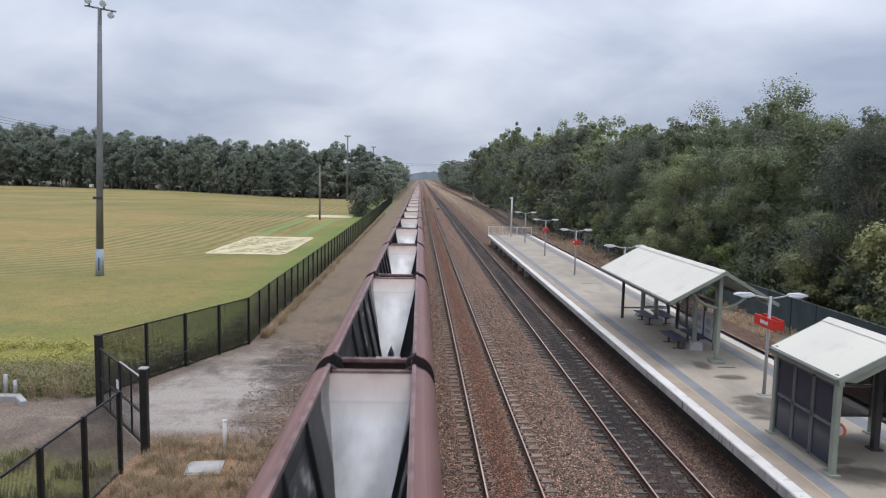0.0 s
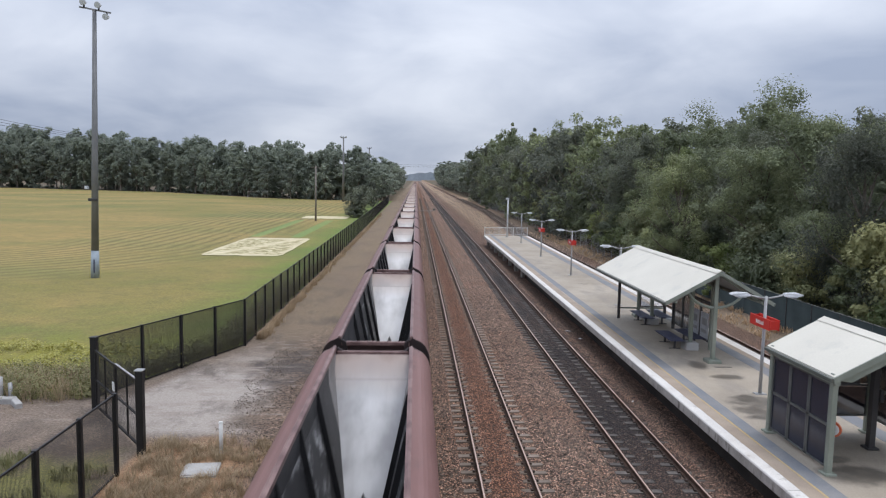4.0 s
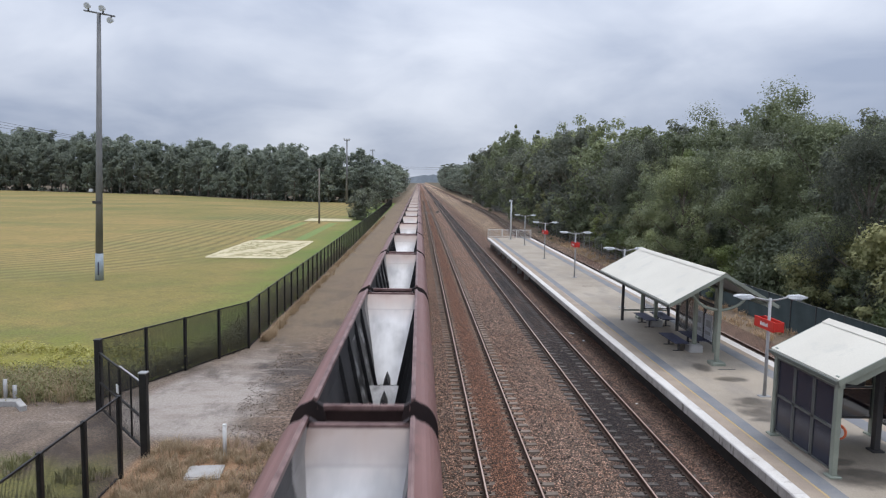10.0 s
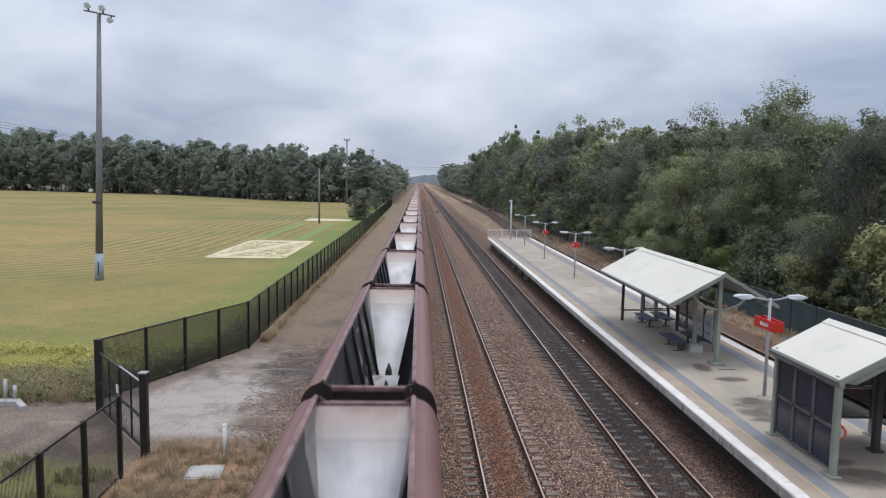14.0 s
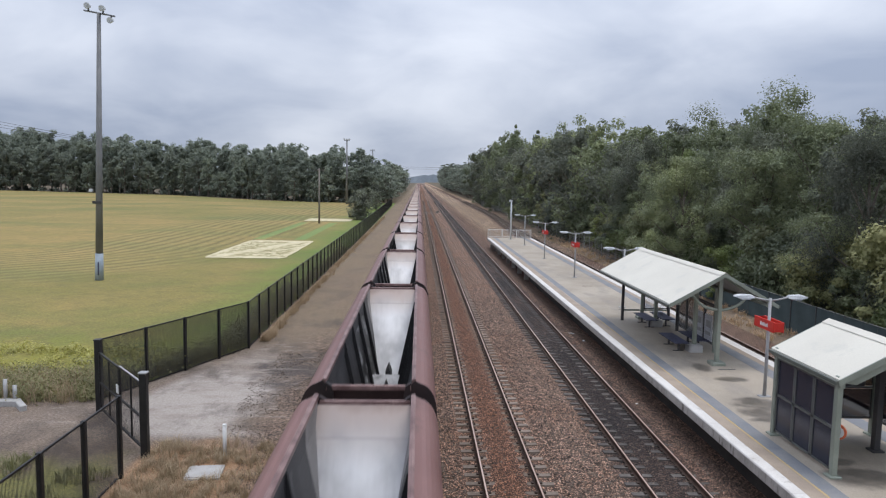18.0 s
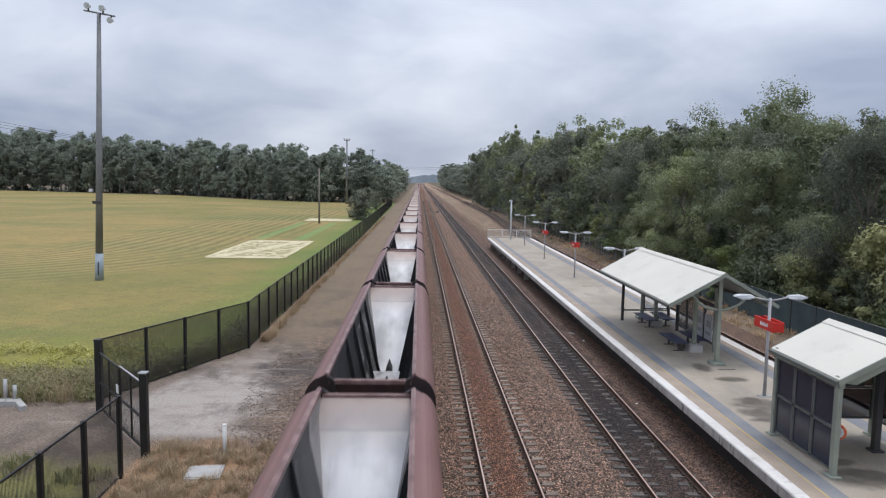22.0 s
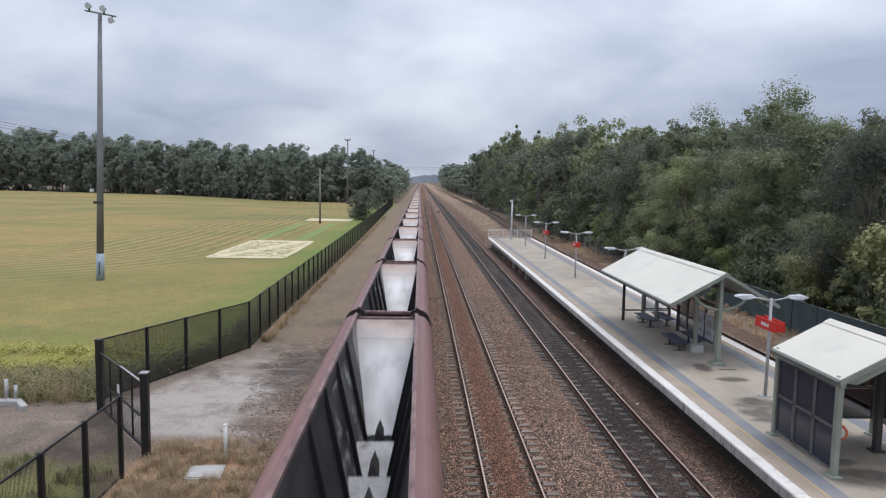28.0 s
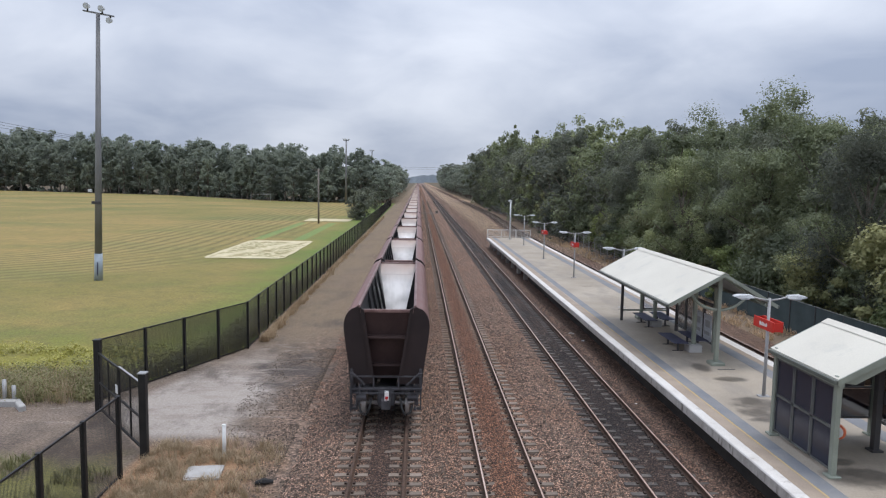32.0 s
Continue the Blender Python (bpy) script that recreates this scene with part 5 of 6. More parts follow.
    for i in range(3):
        pts = [(-175 + 17 * u, 250 + 112 * u, 31.7 - i * 1.5 * (1 - u) - 6.3 * u - i * 0.5 * u + 2.0 * u * (u - 1)) for u in np.linspace(0, 1, 12)]
        thing("power_line", "thin dark overhead power line", "cable", "overhead power lines", made=Build().tube(pts, 0.07, 4), mats=DARK_STEEL)


def build_yard_things():
    m = thing("marker_post", "white plastic marker post in dry grass", "marker post", at=pose(-6.0, 21.4, GZ))
    part("post", Build().tube([(0, 0, -0.05), (0, 0, 1.0)], 0.062, 12), WHITE, m, smooth=True)
    part("cap", Build().tube([(0, 0, 1.0), (0, 0, 1.04)], [0.075, 0.06], 12), WHITE, m)
    l = thing("pit_lid", "square weathered concrete pit lid", "pit lid", at=pose(-6.25, 20.1, GZ + 0.03, 0, 0, 6))
    part("lid", Build().box(-0.46, 0.46, -0.42, 0.42, 0, 0.05, 0.015), LID, l)
    part("surround", Build().box(-0.52, 0.52, -0.48, 0.48, -0.1, 0.02, 0.01), LID, l)
    w = thing("culvert_headwall", "pale concrete headwall with two steel bollards", "headwall", at=pose(-15.6, 26.3, GZ))
    part("slab", Build().box(-1.6, 0.55, -0.25, 0.1, -0.05, 0.22, 0.03), LID, w)
    part("wing", Build().box(-0.5, 0.5, -0.12, 0.12, -0.05, 0.2, 0.03), LID, w, at=pose(0.75, -0.35, 0, 0, 0, -50))
    for x in (-0.05, 0.3):
        part("bollard", Build().tube([(x, 0.1, 0), (x, 0.1, 0.95 if x < 0 else 0.72)], 0.075, 10), GALV, w, smooth=True)
    for x, y, s in ((8.72, 38.4, 0.18), (9.0, 36.6, 0.1), (8.55, 25.9, 0.08)):
        k = 7
        v = [(s * math.cos(a) * rng.uniform(0.7, 1.2), s * math.sin(a) * rng.uniform(0.7, 1.2), 0.02 + 0.05 * rng.random()) for a in np.linspace(0, 6.28, k, False)] + [(0, 0, 0.09)]
        thing("litter", "crumpled white scrap on the ballast", "litter", "litter beside the track", at=pose(x, y, -0.2),
              made=mesh("litter", v, [(i, (i + 1) % k, k) for i in range(k)], WHITE))
    s = thing("track_cabinet", "small pale trackside box", "trackside box", at=pose(4.9, 183, -0.2))
    part("case", Build().box(-0.35, 0.35, -0.3, 0.3, 0, 0.7, 0.03), CROSSING, s)
    x = thing("track_crossing", "pale timber crossing panel between the rails", "crossing", at=pose(MID_X, 182, 0), kind="structure")
    part("panel", Build().box(-2.4, 2.4, -1.2, 1.2, -0.14, -0.04), CROSSING, x)
    lump = thing("dark_debris", "dark lump of rubber debris on the ground", "debris", at=pose(-4.3, 19.3, GZ + 0.05))
    part("lump", Build().tube([(-0.25, 0, 0.02), (0, 0.03, 0.06), (0.25, 0.08, 0.03)], [0.05, 0.1, 0.05], 7), INNER_RIB, lump)


# ================= plants =================
def leaf_cloud(r, centres, radii, count, size, flat=0.75, up=0.35):
    """Small three-cornered leaf sprays scattered through clumps, thinner towards the outside."""
    n = len(centres) * count
    c = np.repeat(np.asarray(centres, float), count, 0)
    rad = np.repeat(np.asarray(radii, float), count)
    d = r.normal(size=(n, 3))
    d /= np.linalg.norm(d, axis=1)[:, None]
    rr = rad * np.minimum(0.46 + 0.33 * np.abs(r.normal(size=n)) + 0.28 * r.random(n), 1.35)
    p = c + d * rr[:, None] * np.array((1, 1, flat))
    nor = d * 0.75 + r.normal(size=(n, 3)) * 0.36 + np.array((0, 0, up))
    nor /= np.linalg.norm(nor, axis=1)[:, None]
    t = np.cross(nor, r.normal(size=(n, 3)))
    t /= np.linalg.norm(t, axis=1)[:, None]
    b = np.cross(nor, t)
    s = size * (0.55 + 0.9 * r.random(n))[:, None]
    v = np.stack([p - t * s, p + t * s * 0.75 + b * s * 0.7, p + t * s * 0.6 - b * s * 0.6], 1).reshape(-1, 3)
    f = np.arange(3 * n).reshape(-1, 3)
    return v, f


def tree(r, height, spread, leaf, sprays, leaf_size, name="tree", crown_low=0.3, clumps=26, columnar=False, clump=0.30, flat=0.75):
    e = new(name)
    b = Build()
    lean = r.normal(size=2) * 0.03 * height
    trunk = [(lean[0] * u * u, lean[1] * u * u, height * 0.82 * u) for u in (0, 0.25, 0.5, 0.75, 1)]
    r0 = 0.012 * height + 0.06
    b.tube([(0, 0, -0.4)] + trunk, [r0 * 1.3, r0, r0 * 0.85, r0 * 0.65, r0 * 0.42, r0 * 0.12], 8)
    centres, radii = [], []
    # boughs leave the trunk and carry several clumps each
    boughs = max(5, clumps // 4)
    for i in range(boughs):
        u = crown_low + (0.97 - crown_low) * ((i + r.random()) / boughs)
        w = math.sin(math.pi * min(max((u - crown_low) / (1 - crown_low), 0.0) * 0.80 + 0.18, 1.0)) ** (0.8 if not columnar else 0.45)
        a = i * 2.4 + r.random() * 1.4
        reach = spread * w * (0.55 + 0.45 * r.random())
        tip = np.array((lean[0] * u * u + reach * math.cos(a), lean[1] * u * u + reach * math.sin(a), height * u * (0.95 + 0.04 * r.random())))
        s = min(max(u - 0.16 - 0.1 * r.random(), 0.1), 0.8)
        k = np.array((lean[0] * s * s, lean[1] * s * s, height * 0.82 * s))
        mid = (k + tip) / 2 + r.normal(size=3) * 0.03 * height * np.array((1, 1, 0.6))
        b.tube([tuple(k), tuple(mid), tuple(tip)], [r0 * 0.42, r0 * 0.26, r0 * 0.07], 5, False)
        for q in range(max(2, clumps // boughs)):
            f = 0.35 + 0.7 * r.random()
            c = (mid + (tip - mid) * (f - 0.5) * 2 if f > 0.5 else k + (mid - k) * f * 2)
            c = c + r.normal(size=3) * spread * np.array((0.21, 0.21, 0.17))
            centres.append(c)
            radii.append(spread * clump * (0.35 + 1.05 * r.random() ** 1.6))
    top = np.array((lean[0] * 0.8, lean[1] * 0.8, height * 0.87))
    for q in range(7):
        centres.append(top * np.array((1, 1, 0.82 + 0.03 * q)) + r.normal(size=3) * spread * np.array((0.2, 0.2, 0.08)))
        radii.append(spread * clump * (0.95 - 0.06 * q + 0.3 * r.random()))
    part("trunk", b, BARK, e, smooth=True)
    v, f = leaf_cloud(r, centres, radii, sprays, leaf_size, flat)
    part("crown", mesh("crown", v, f.tolist(), leaf), None, e)
    return e


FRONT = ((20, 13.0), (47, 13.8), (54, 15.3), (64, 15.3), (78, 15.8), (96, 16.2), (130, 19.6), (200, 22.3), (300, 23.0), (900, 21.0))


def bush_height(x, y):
    """Tallest growth: lower by the platform, rising along the line, and behind it kept to the camera's sightline."""
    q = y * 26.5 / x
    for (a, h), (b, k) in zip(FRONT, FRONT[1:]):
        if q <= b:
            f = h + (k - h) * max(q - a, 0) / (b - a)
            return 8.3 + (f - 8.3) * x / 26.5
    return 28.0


def build_trees():
    r = np.random.default_rng(21)
    near = [tree(r, 15, s, l, n, z, "tree", cl, 60, c, q + 0.04, fl) for l, s, cl, z, n, c, q, fl in (
        (LEAF_DARK, 4.7, 0.12, 0.090, 640, False, 0.235, 0.9), (LEAF_OAK, 3.7, 0.05, 0.078, 680, True, 0.24, 1.25), (LEAF_DARK, 5.4, 0.10, 0.092, 640, False, 0.225, 0.85),
        (LEAF_OAK, 3.5, 0.05, 0.078, 680, True, 0.24, 1.3), (LEAF_BRIGHT, 4.2, 0.14, 0.088, 640, False, 0.235, 0.85))]
    middle = [tree(r, 15, s, l, 100, 0.21, "tree", cl, 54, c, 0.275, fl) for l, s, cl, c, fl in ((LEAF_DARK, 4.8, 0.12, False, 0.95), (LEAF_OAK, 4.0, 0.08, True, 1.2), (LEAF_DARK, 5.4, 0.12, False, 0.9), (LEAF_OAK, 3.9, 0.08, True, 1.1), (LEAF_BRIGHT, 4.4, 0.15, False, 0.75))]
    spots = []
    labels = ("tall dark green gum tree with dense foliage", "dark she-oak with fine drooping foliage", "broad dark green gum tree",
              "dense dark she-oak beside the railway", "lighter green broadleaf tree in the bush")
    # rows of bush behind the platform
    for row, (x0, step, y0, y1) in enumerate(((26.0, 4.3, 30, 285), (31.5, 5.2, 30, 290), (38.0, 7.5, 34, 200), (46.0, 9.0, 30, 150))):
        y = y0
        while y < y1:
            spots.append((x0 + r.normal() * 1.1 + (1.5 if y < 60 and row == 0 else 0), y, row))
            y += step * (0.75 + 0.5 * r.random()) * (1 + max(0, y - 120) * 0.004)
    used = [0] * 10
    for x, y, row in spots:
        k = int(r.choice(5, p=(0.28, 0.27, 0.27, 0.18, 0.0)))
        h = bush_height(x, y) * (0.77 + 0.24 * r.random())
        if row == 0 and r.random() < 0.3:
            h *= 0.72
        elif row == 0 and y < 60:
            h *= 1.06
        pool, u = (near, k) if (y < 84 and row == 0) or (y < 52 and row == 1) else (middle, k + 5)
        s = h / 15
        m = pose(x, y, GZ - 0.1, 0, 0, r.random() * 360) @ Matrix.Diagonal((s * (0.9 + 0.25 * r.random()), s * (0.9 + 0.25 * r.random()), s, 1))
        ob = copy_thing(pool[k], m) if used[u] else pool[k]
        ob.matrix_basis = m
        used[u] = 1
        tagged(ob, labels[k], "tree", "bush behind the platform")
    for pool, u, x, y, h in ((near, 4, 27.5, 71, 12.4), (middle, 9, 31, 106, 16.0), (middle, 9, 26.5, 205, 8.5)):
        s = h / 15
        m = pose(x, y, GZ - 0.1, 0, 0, r.random() * 360) @ Matrix.Scale(s, 4)
        ob = copy_thing(pool[4], m) if used[u] else pool[4]
        ob.matrix_basis, used[u] = m, 1
        tagged(ob, labels[4], "tree", "bush behind the platform")
    # tall open-crowned gums above the rest, set to fit the skyline from the camera
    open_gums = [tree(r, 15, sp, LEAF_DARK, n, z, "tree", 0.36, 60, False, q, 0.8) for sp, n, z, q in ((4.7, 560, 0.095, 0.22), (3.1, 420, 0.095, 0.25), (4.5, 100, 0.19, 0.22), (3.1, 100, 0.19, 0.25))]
    fresh = [True] * 4
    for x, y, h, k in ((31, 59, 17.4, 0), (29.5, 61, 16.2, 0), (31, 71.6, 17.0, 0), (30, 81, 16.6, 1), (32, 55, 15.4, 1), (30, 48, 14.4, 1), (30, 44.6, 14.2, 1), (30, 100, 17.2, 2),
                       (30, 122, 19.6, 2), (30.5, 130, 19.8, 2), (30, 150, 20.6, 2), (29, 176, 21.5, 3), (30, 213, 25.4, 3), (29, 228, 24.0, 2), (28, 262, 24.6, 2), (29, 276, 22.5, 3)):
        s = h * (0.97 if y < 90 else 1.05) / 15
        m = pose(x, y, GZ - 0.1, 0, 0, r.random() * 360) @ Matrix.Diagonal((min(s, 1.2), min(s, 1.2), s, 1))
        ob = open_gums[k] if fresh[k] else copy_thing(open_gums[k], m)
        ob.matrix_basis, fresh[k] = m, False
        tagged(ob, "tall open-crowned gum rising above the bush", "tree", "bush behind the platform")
    # understorey
    shrubs = [tree(r, 4.2, 2.1, l, 230, 0.085, "shrub", 0.10, 32, False, 0.30) for l in (LEAF_OLIVE, LEAF_BRIGHT, LEAF_DARK)]
    first = [True] * 3
    y = 27.0
    places = []
    while y < 210:
        places.append(((25.4 if y < 62 else 24.3) + abs(r.normal()) * 0.7, y, int(r.choice(3, p=(0.3, 0.2, 0.5))), 0.75 + 0.6 * r.random()))
        y += 1.7 + 1.6 * r.random() + y * 0.012
    places += [(24.0, 77.0, 1, 1.3), (24.3, 66.0, 2, 1.2), (23.9, 52.0, 1, 1.0), (24.6, 60.5, 1, 0.95)]
    places = [q for q in places if q[3] == 1.0 or not 22.0 < math.degrees(math.atan2(q[0], q[1])) < 27.0 or q[1] > 60]
    for x, y, k, s in places:
        m = pose(x, y, GZ, 0, 0, r.random() * 360) @ Matrix.Scale(s, 4)
        ob = shrubs[k] if first[k] else copy_thing(shrubs[k], m)
        if first[k]:
            ob.matrix_basis = m
        first[k] = False
        tagged(ob, ("olive green bushy shrub", "fresh green bushy shrub", "dark green bushy shrub")[k], "shrub", "undergrowth along the fence")
    bush = tree(r, 8, 3.4, LEAF_OLIVE, 420, 0.075, "shrub", 0.04, 50, False, 0.27, 0.9)
    for i, (x, y, s) in enumerate(((25.7, 43.6, 0.74), (28.2, 42.6, 0.86), (26.9, 39.6, 0.6), (29.8, 44.6, 0.95))):
        m = pose(x, y, GZ - 0.1, 0, 0, 80.0 * i) @ Matrix.Scale(s, 4)
        ob = copy_thing(bush, m) if i else bush
        ob.matrix_basis = m
        tagged(ob, "large olive green rounded bush", "shrub", "undergrowth along the fence")
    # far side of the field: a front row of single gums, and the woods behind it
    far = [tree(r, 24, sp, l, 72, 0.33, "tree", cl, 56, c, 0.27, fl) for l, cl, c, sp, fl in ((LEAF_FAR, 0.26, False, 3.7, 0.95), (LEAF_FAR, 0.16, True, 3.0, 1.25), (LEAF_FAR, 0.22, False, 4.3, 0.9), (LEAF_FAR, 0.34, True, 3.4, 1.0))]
    line = [(-250, 372), (-210, 368), (-160, 352), (-115, 334), (-85, 306), (-62, 280), (-36, 262), (-22, 262)]
    first = [True] * 4
    stock = []
    for q in range(6):
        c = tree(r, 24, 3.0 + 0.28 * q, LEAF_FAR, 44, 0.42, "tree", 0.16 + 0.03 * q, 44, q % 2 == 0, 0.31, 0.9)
        crown = [k for k in c.children if k.name.startswith("crown")][0]
        stock.append(np.array([tuple(v.co) for v in crown.data.vertices]))
        for k in list(c.children):
            bpy.data.objects.remove(k)
        bpy.data.objects.remove(c)
    woods = []
    for row in range(4):
        for (xa, ya), (xb, yb) in zip(line, line[1:]):
            d = math.hypot(xb - xa, yb - ya)
            n = max(2, round(d / (4.6, 4.2, 4.6, 5.2)[row]))
            for i in range(n):
                u = (i + r.random()) / n
                x, y = xa + (xb - xa) * u + r.normal() * 1.2, ya + (yb - ya) * u + 2 + row * 8 + r.normal() * 2
                k = int(r.integers(4))
                s = (0.84 + 0.26 * r.random()) * (1.0 + 0.0021 * max(-x - 40, 0)) * (1.04 if x > -100 else 1.10) * (0.70, 0.82, 0.90, 0.93)[row] * (0.76 if row == 0 and r.random() < 0.3 else 1.0)
                if row:
                    a = r.random() * 6.283
                    v = stock[int(r.integers(6))]
                    w = s * 1.15
                    woods.append(np.stack([x + w * (v[:, 0] * math.cos(a) - v[:, 1] * math.sin(a)), y + w * (v[:, 0] * math.sin(a) + v[:, 1] * math.cos(a)), GZ - 0.2 + s * v[:, 2]], 1))
                    continue
                m = pose(x, y, GZ - 0.2, 0, 0, r.random() * 360) @ Matrix.Diagonal((s * 1.15, s * 1.15, s, 1))
                ob = far[k] if first[k] else copy_thing(far[k], m)
                if first[k]:
                    ob.matrix_basis = m
                first[k] = False
                tagged(ob, "tall dark gum tree at the field's far edge", "tree", "treeline beyond the field")
    woods = np.concatenate(woods)
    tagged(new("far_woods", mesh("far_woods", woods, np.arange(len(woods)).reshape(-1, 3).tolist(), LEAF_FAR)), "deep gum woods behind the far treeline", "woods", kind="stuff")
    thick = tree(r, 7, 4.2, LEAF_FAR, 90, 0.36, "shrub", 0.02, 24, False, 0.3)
    lone = True
    for (xa, ya), (xb, yb) in zip(line, line[1:]):
        n = round(math.hypot(xb - xa, yb - ya) / 7.0)
        for i in range(n):
            u = (i + r.random()) / n
            s = 0.55 + 0.5 * r.random()
            m = pose(xa + (xb - xa) * u, ya + (yb - ya) * u + 4 + r.random() * 6, GZ, 0, 0, r.random() * 360) @ Matrix.Diagonal((s * 1.3, s * 1.3, s, 1))
            ob = thick if lone else copy_thing(thick, m)
            ob.matrix_basis, lone = m, False
            tagged(ob, "dark scrub under the far treeline", "shrub", "scrub beyond the field")
    # beside the line ahead
    for x, y, s in ((-13.1, 151, 0.66), (-12.0, 153.5, 0.50), (-14.3, 154, 0.52), (-13.2, 152.5, 0.6), (-12.6, 150.5, 0.42), (-14.5, 200, 0.66), (-12.4, 204, 0.56), (-14.5, 232, 0.76)):
        ob = copy_thing(middle[1], pose(x, y, GZ - 0.1, 0, 0, r.random() * 360) @ Matrix.Diagonal((s * 1.1, s * 1.1, s, 1)))
        tagged(ob, "small dark she-oak beside the field fence", "tree", "trees along the line")
    more = [(-11.5, 266, 0.55), (-14, 275, 0.64), (-18, 272, 0.64), (-16, 262, 0.50), (-21, 280, 0.64), (-24, 300, 0.68), (-30, 320, 0.70), (-40, 300, 0.66), (-33, 292, 0.64), (-25, 268, 0.60), (-30, 270, 0.62), (-36, 274, 0.62), (-20, 266, 0.54)]
    more += [(-13 - 1.5 * (i % 2), 290 + 20 * i, 0.70 + 0.008 * i) for i in range(17)] + [(-19, 290 + 27 * i, 0.78) for i in range(12)] + [(-27, y, 0.78) for y in range(285, 420, 20)]
    more += [(27.5, y, min(0.68 + (y - 335) * 0.0014, 0.95)) for y in range(345, 700, 13)] + [(35, y, min(0.76 + (y - 335) * 0.0014, 1.0)) for y in range(350, 640, 22)] + [(46, y, 0.9) for y in range(370, 560, 26)]
    more += [(31, y, 1.1) for y in range(720, 1000, 36)]
    for x, y, s in more:
        k = int(r.integers(4))
        s *= (0.98 if x < 0 else 0.92) + 0.16 * r.random()
        w = s * 1.7
        ob = copy_thing(far[k], pose(x + r.normal() * 0.6, y, GZ - 0.1 + max(y - 700, 0) * 0.0016, 0, 0, r.random() * 360) @ Matrix.Diagonal((w, w, s, 1)))
        tagged(ob, "dark green tree standing beside the railway", "tree", "trees along the line")
    # hazy wooded rise where the line meets the horizon
    v, f, n = [], [], 160
    for i in range(n):
        x = -700 + 1400 * i / (n - 1)
        top = 25 + 8 * noise.noise((x * 0.012, 0, 0)) + 6 * noise.noise((x * 0.05, 1, 0)) + 5 * noise.noise((x * 0.21, 2, 0))
        v += [(x, 2500, -6), (x, 2508, top), (x, 2600, top * 0.8)]
    for i in range(n - 1):
        f += [(3 * i, 3 * i + 3, 3 * i + 4, 3 * i + 1), (3 * i + 1, 3 * i + 4, 3 * i + 5, 3 * i + 2)]
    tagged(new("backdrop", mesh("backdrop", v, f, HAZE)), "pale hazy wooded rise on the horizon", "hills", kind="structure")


def blades(r, spots, n, length, width, lean):
    """Tufts of bent grass blades: two quads each."""
    m = len(spots) * n
    base = np.repeat(np.asarray(spots, float), n, 0)
    a = r.random(m) * 6.283
    q = np.abs(r.normal(size=m)) * 0.12
    base = base + np.stack([np.cos(a * 3) * q, np.sin(a * 3) * q, np.zeros(m)], 1)
    l = length * (0.5 + 0.8 * r.random(m))
    out = np.stack([np.cos(a), np.sin(a), np.zeros(m)], 1)
    side = np.stack([-np.sin(a), np.cos(a), np.zeros(m)], 1) * width
    up = np.array((0, 0, 1.0))
    b1 = base + out * (l * lean * 0.35)[:, None] + up * (l * 0.6)[:, None]
    b2 = base + out * (l * lean)[:, None] + up * (l * 0.95)[:, None]
    v = np.stack([base - side, base + side, b1 + side * 0.8, b1 - side * 0.8, b2], 1).reshape(-1, 3)
    k = 5 * np.arange(m)[:, None]
    f = [tuple(i) for i in (k + np.array((0, 1, 2, 3)))] + [tuple(i) for i in (k + np.array((3, 2, 4)))]
    return v, f


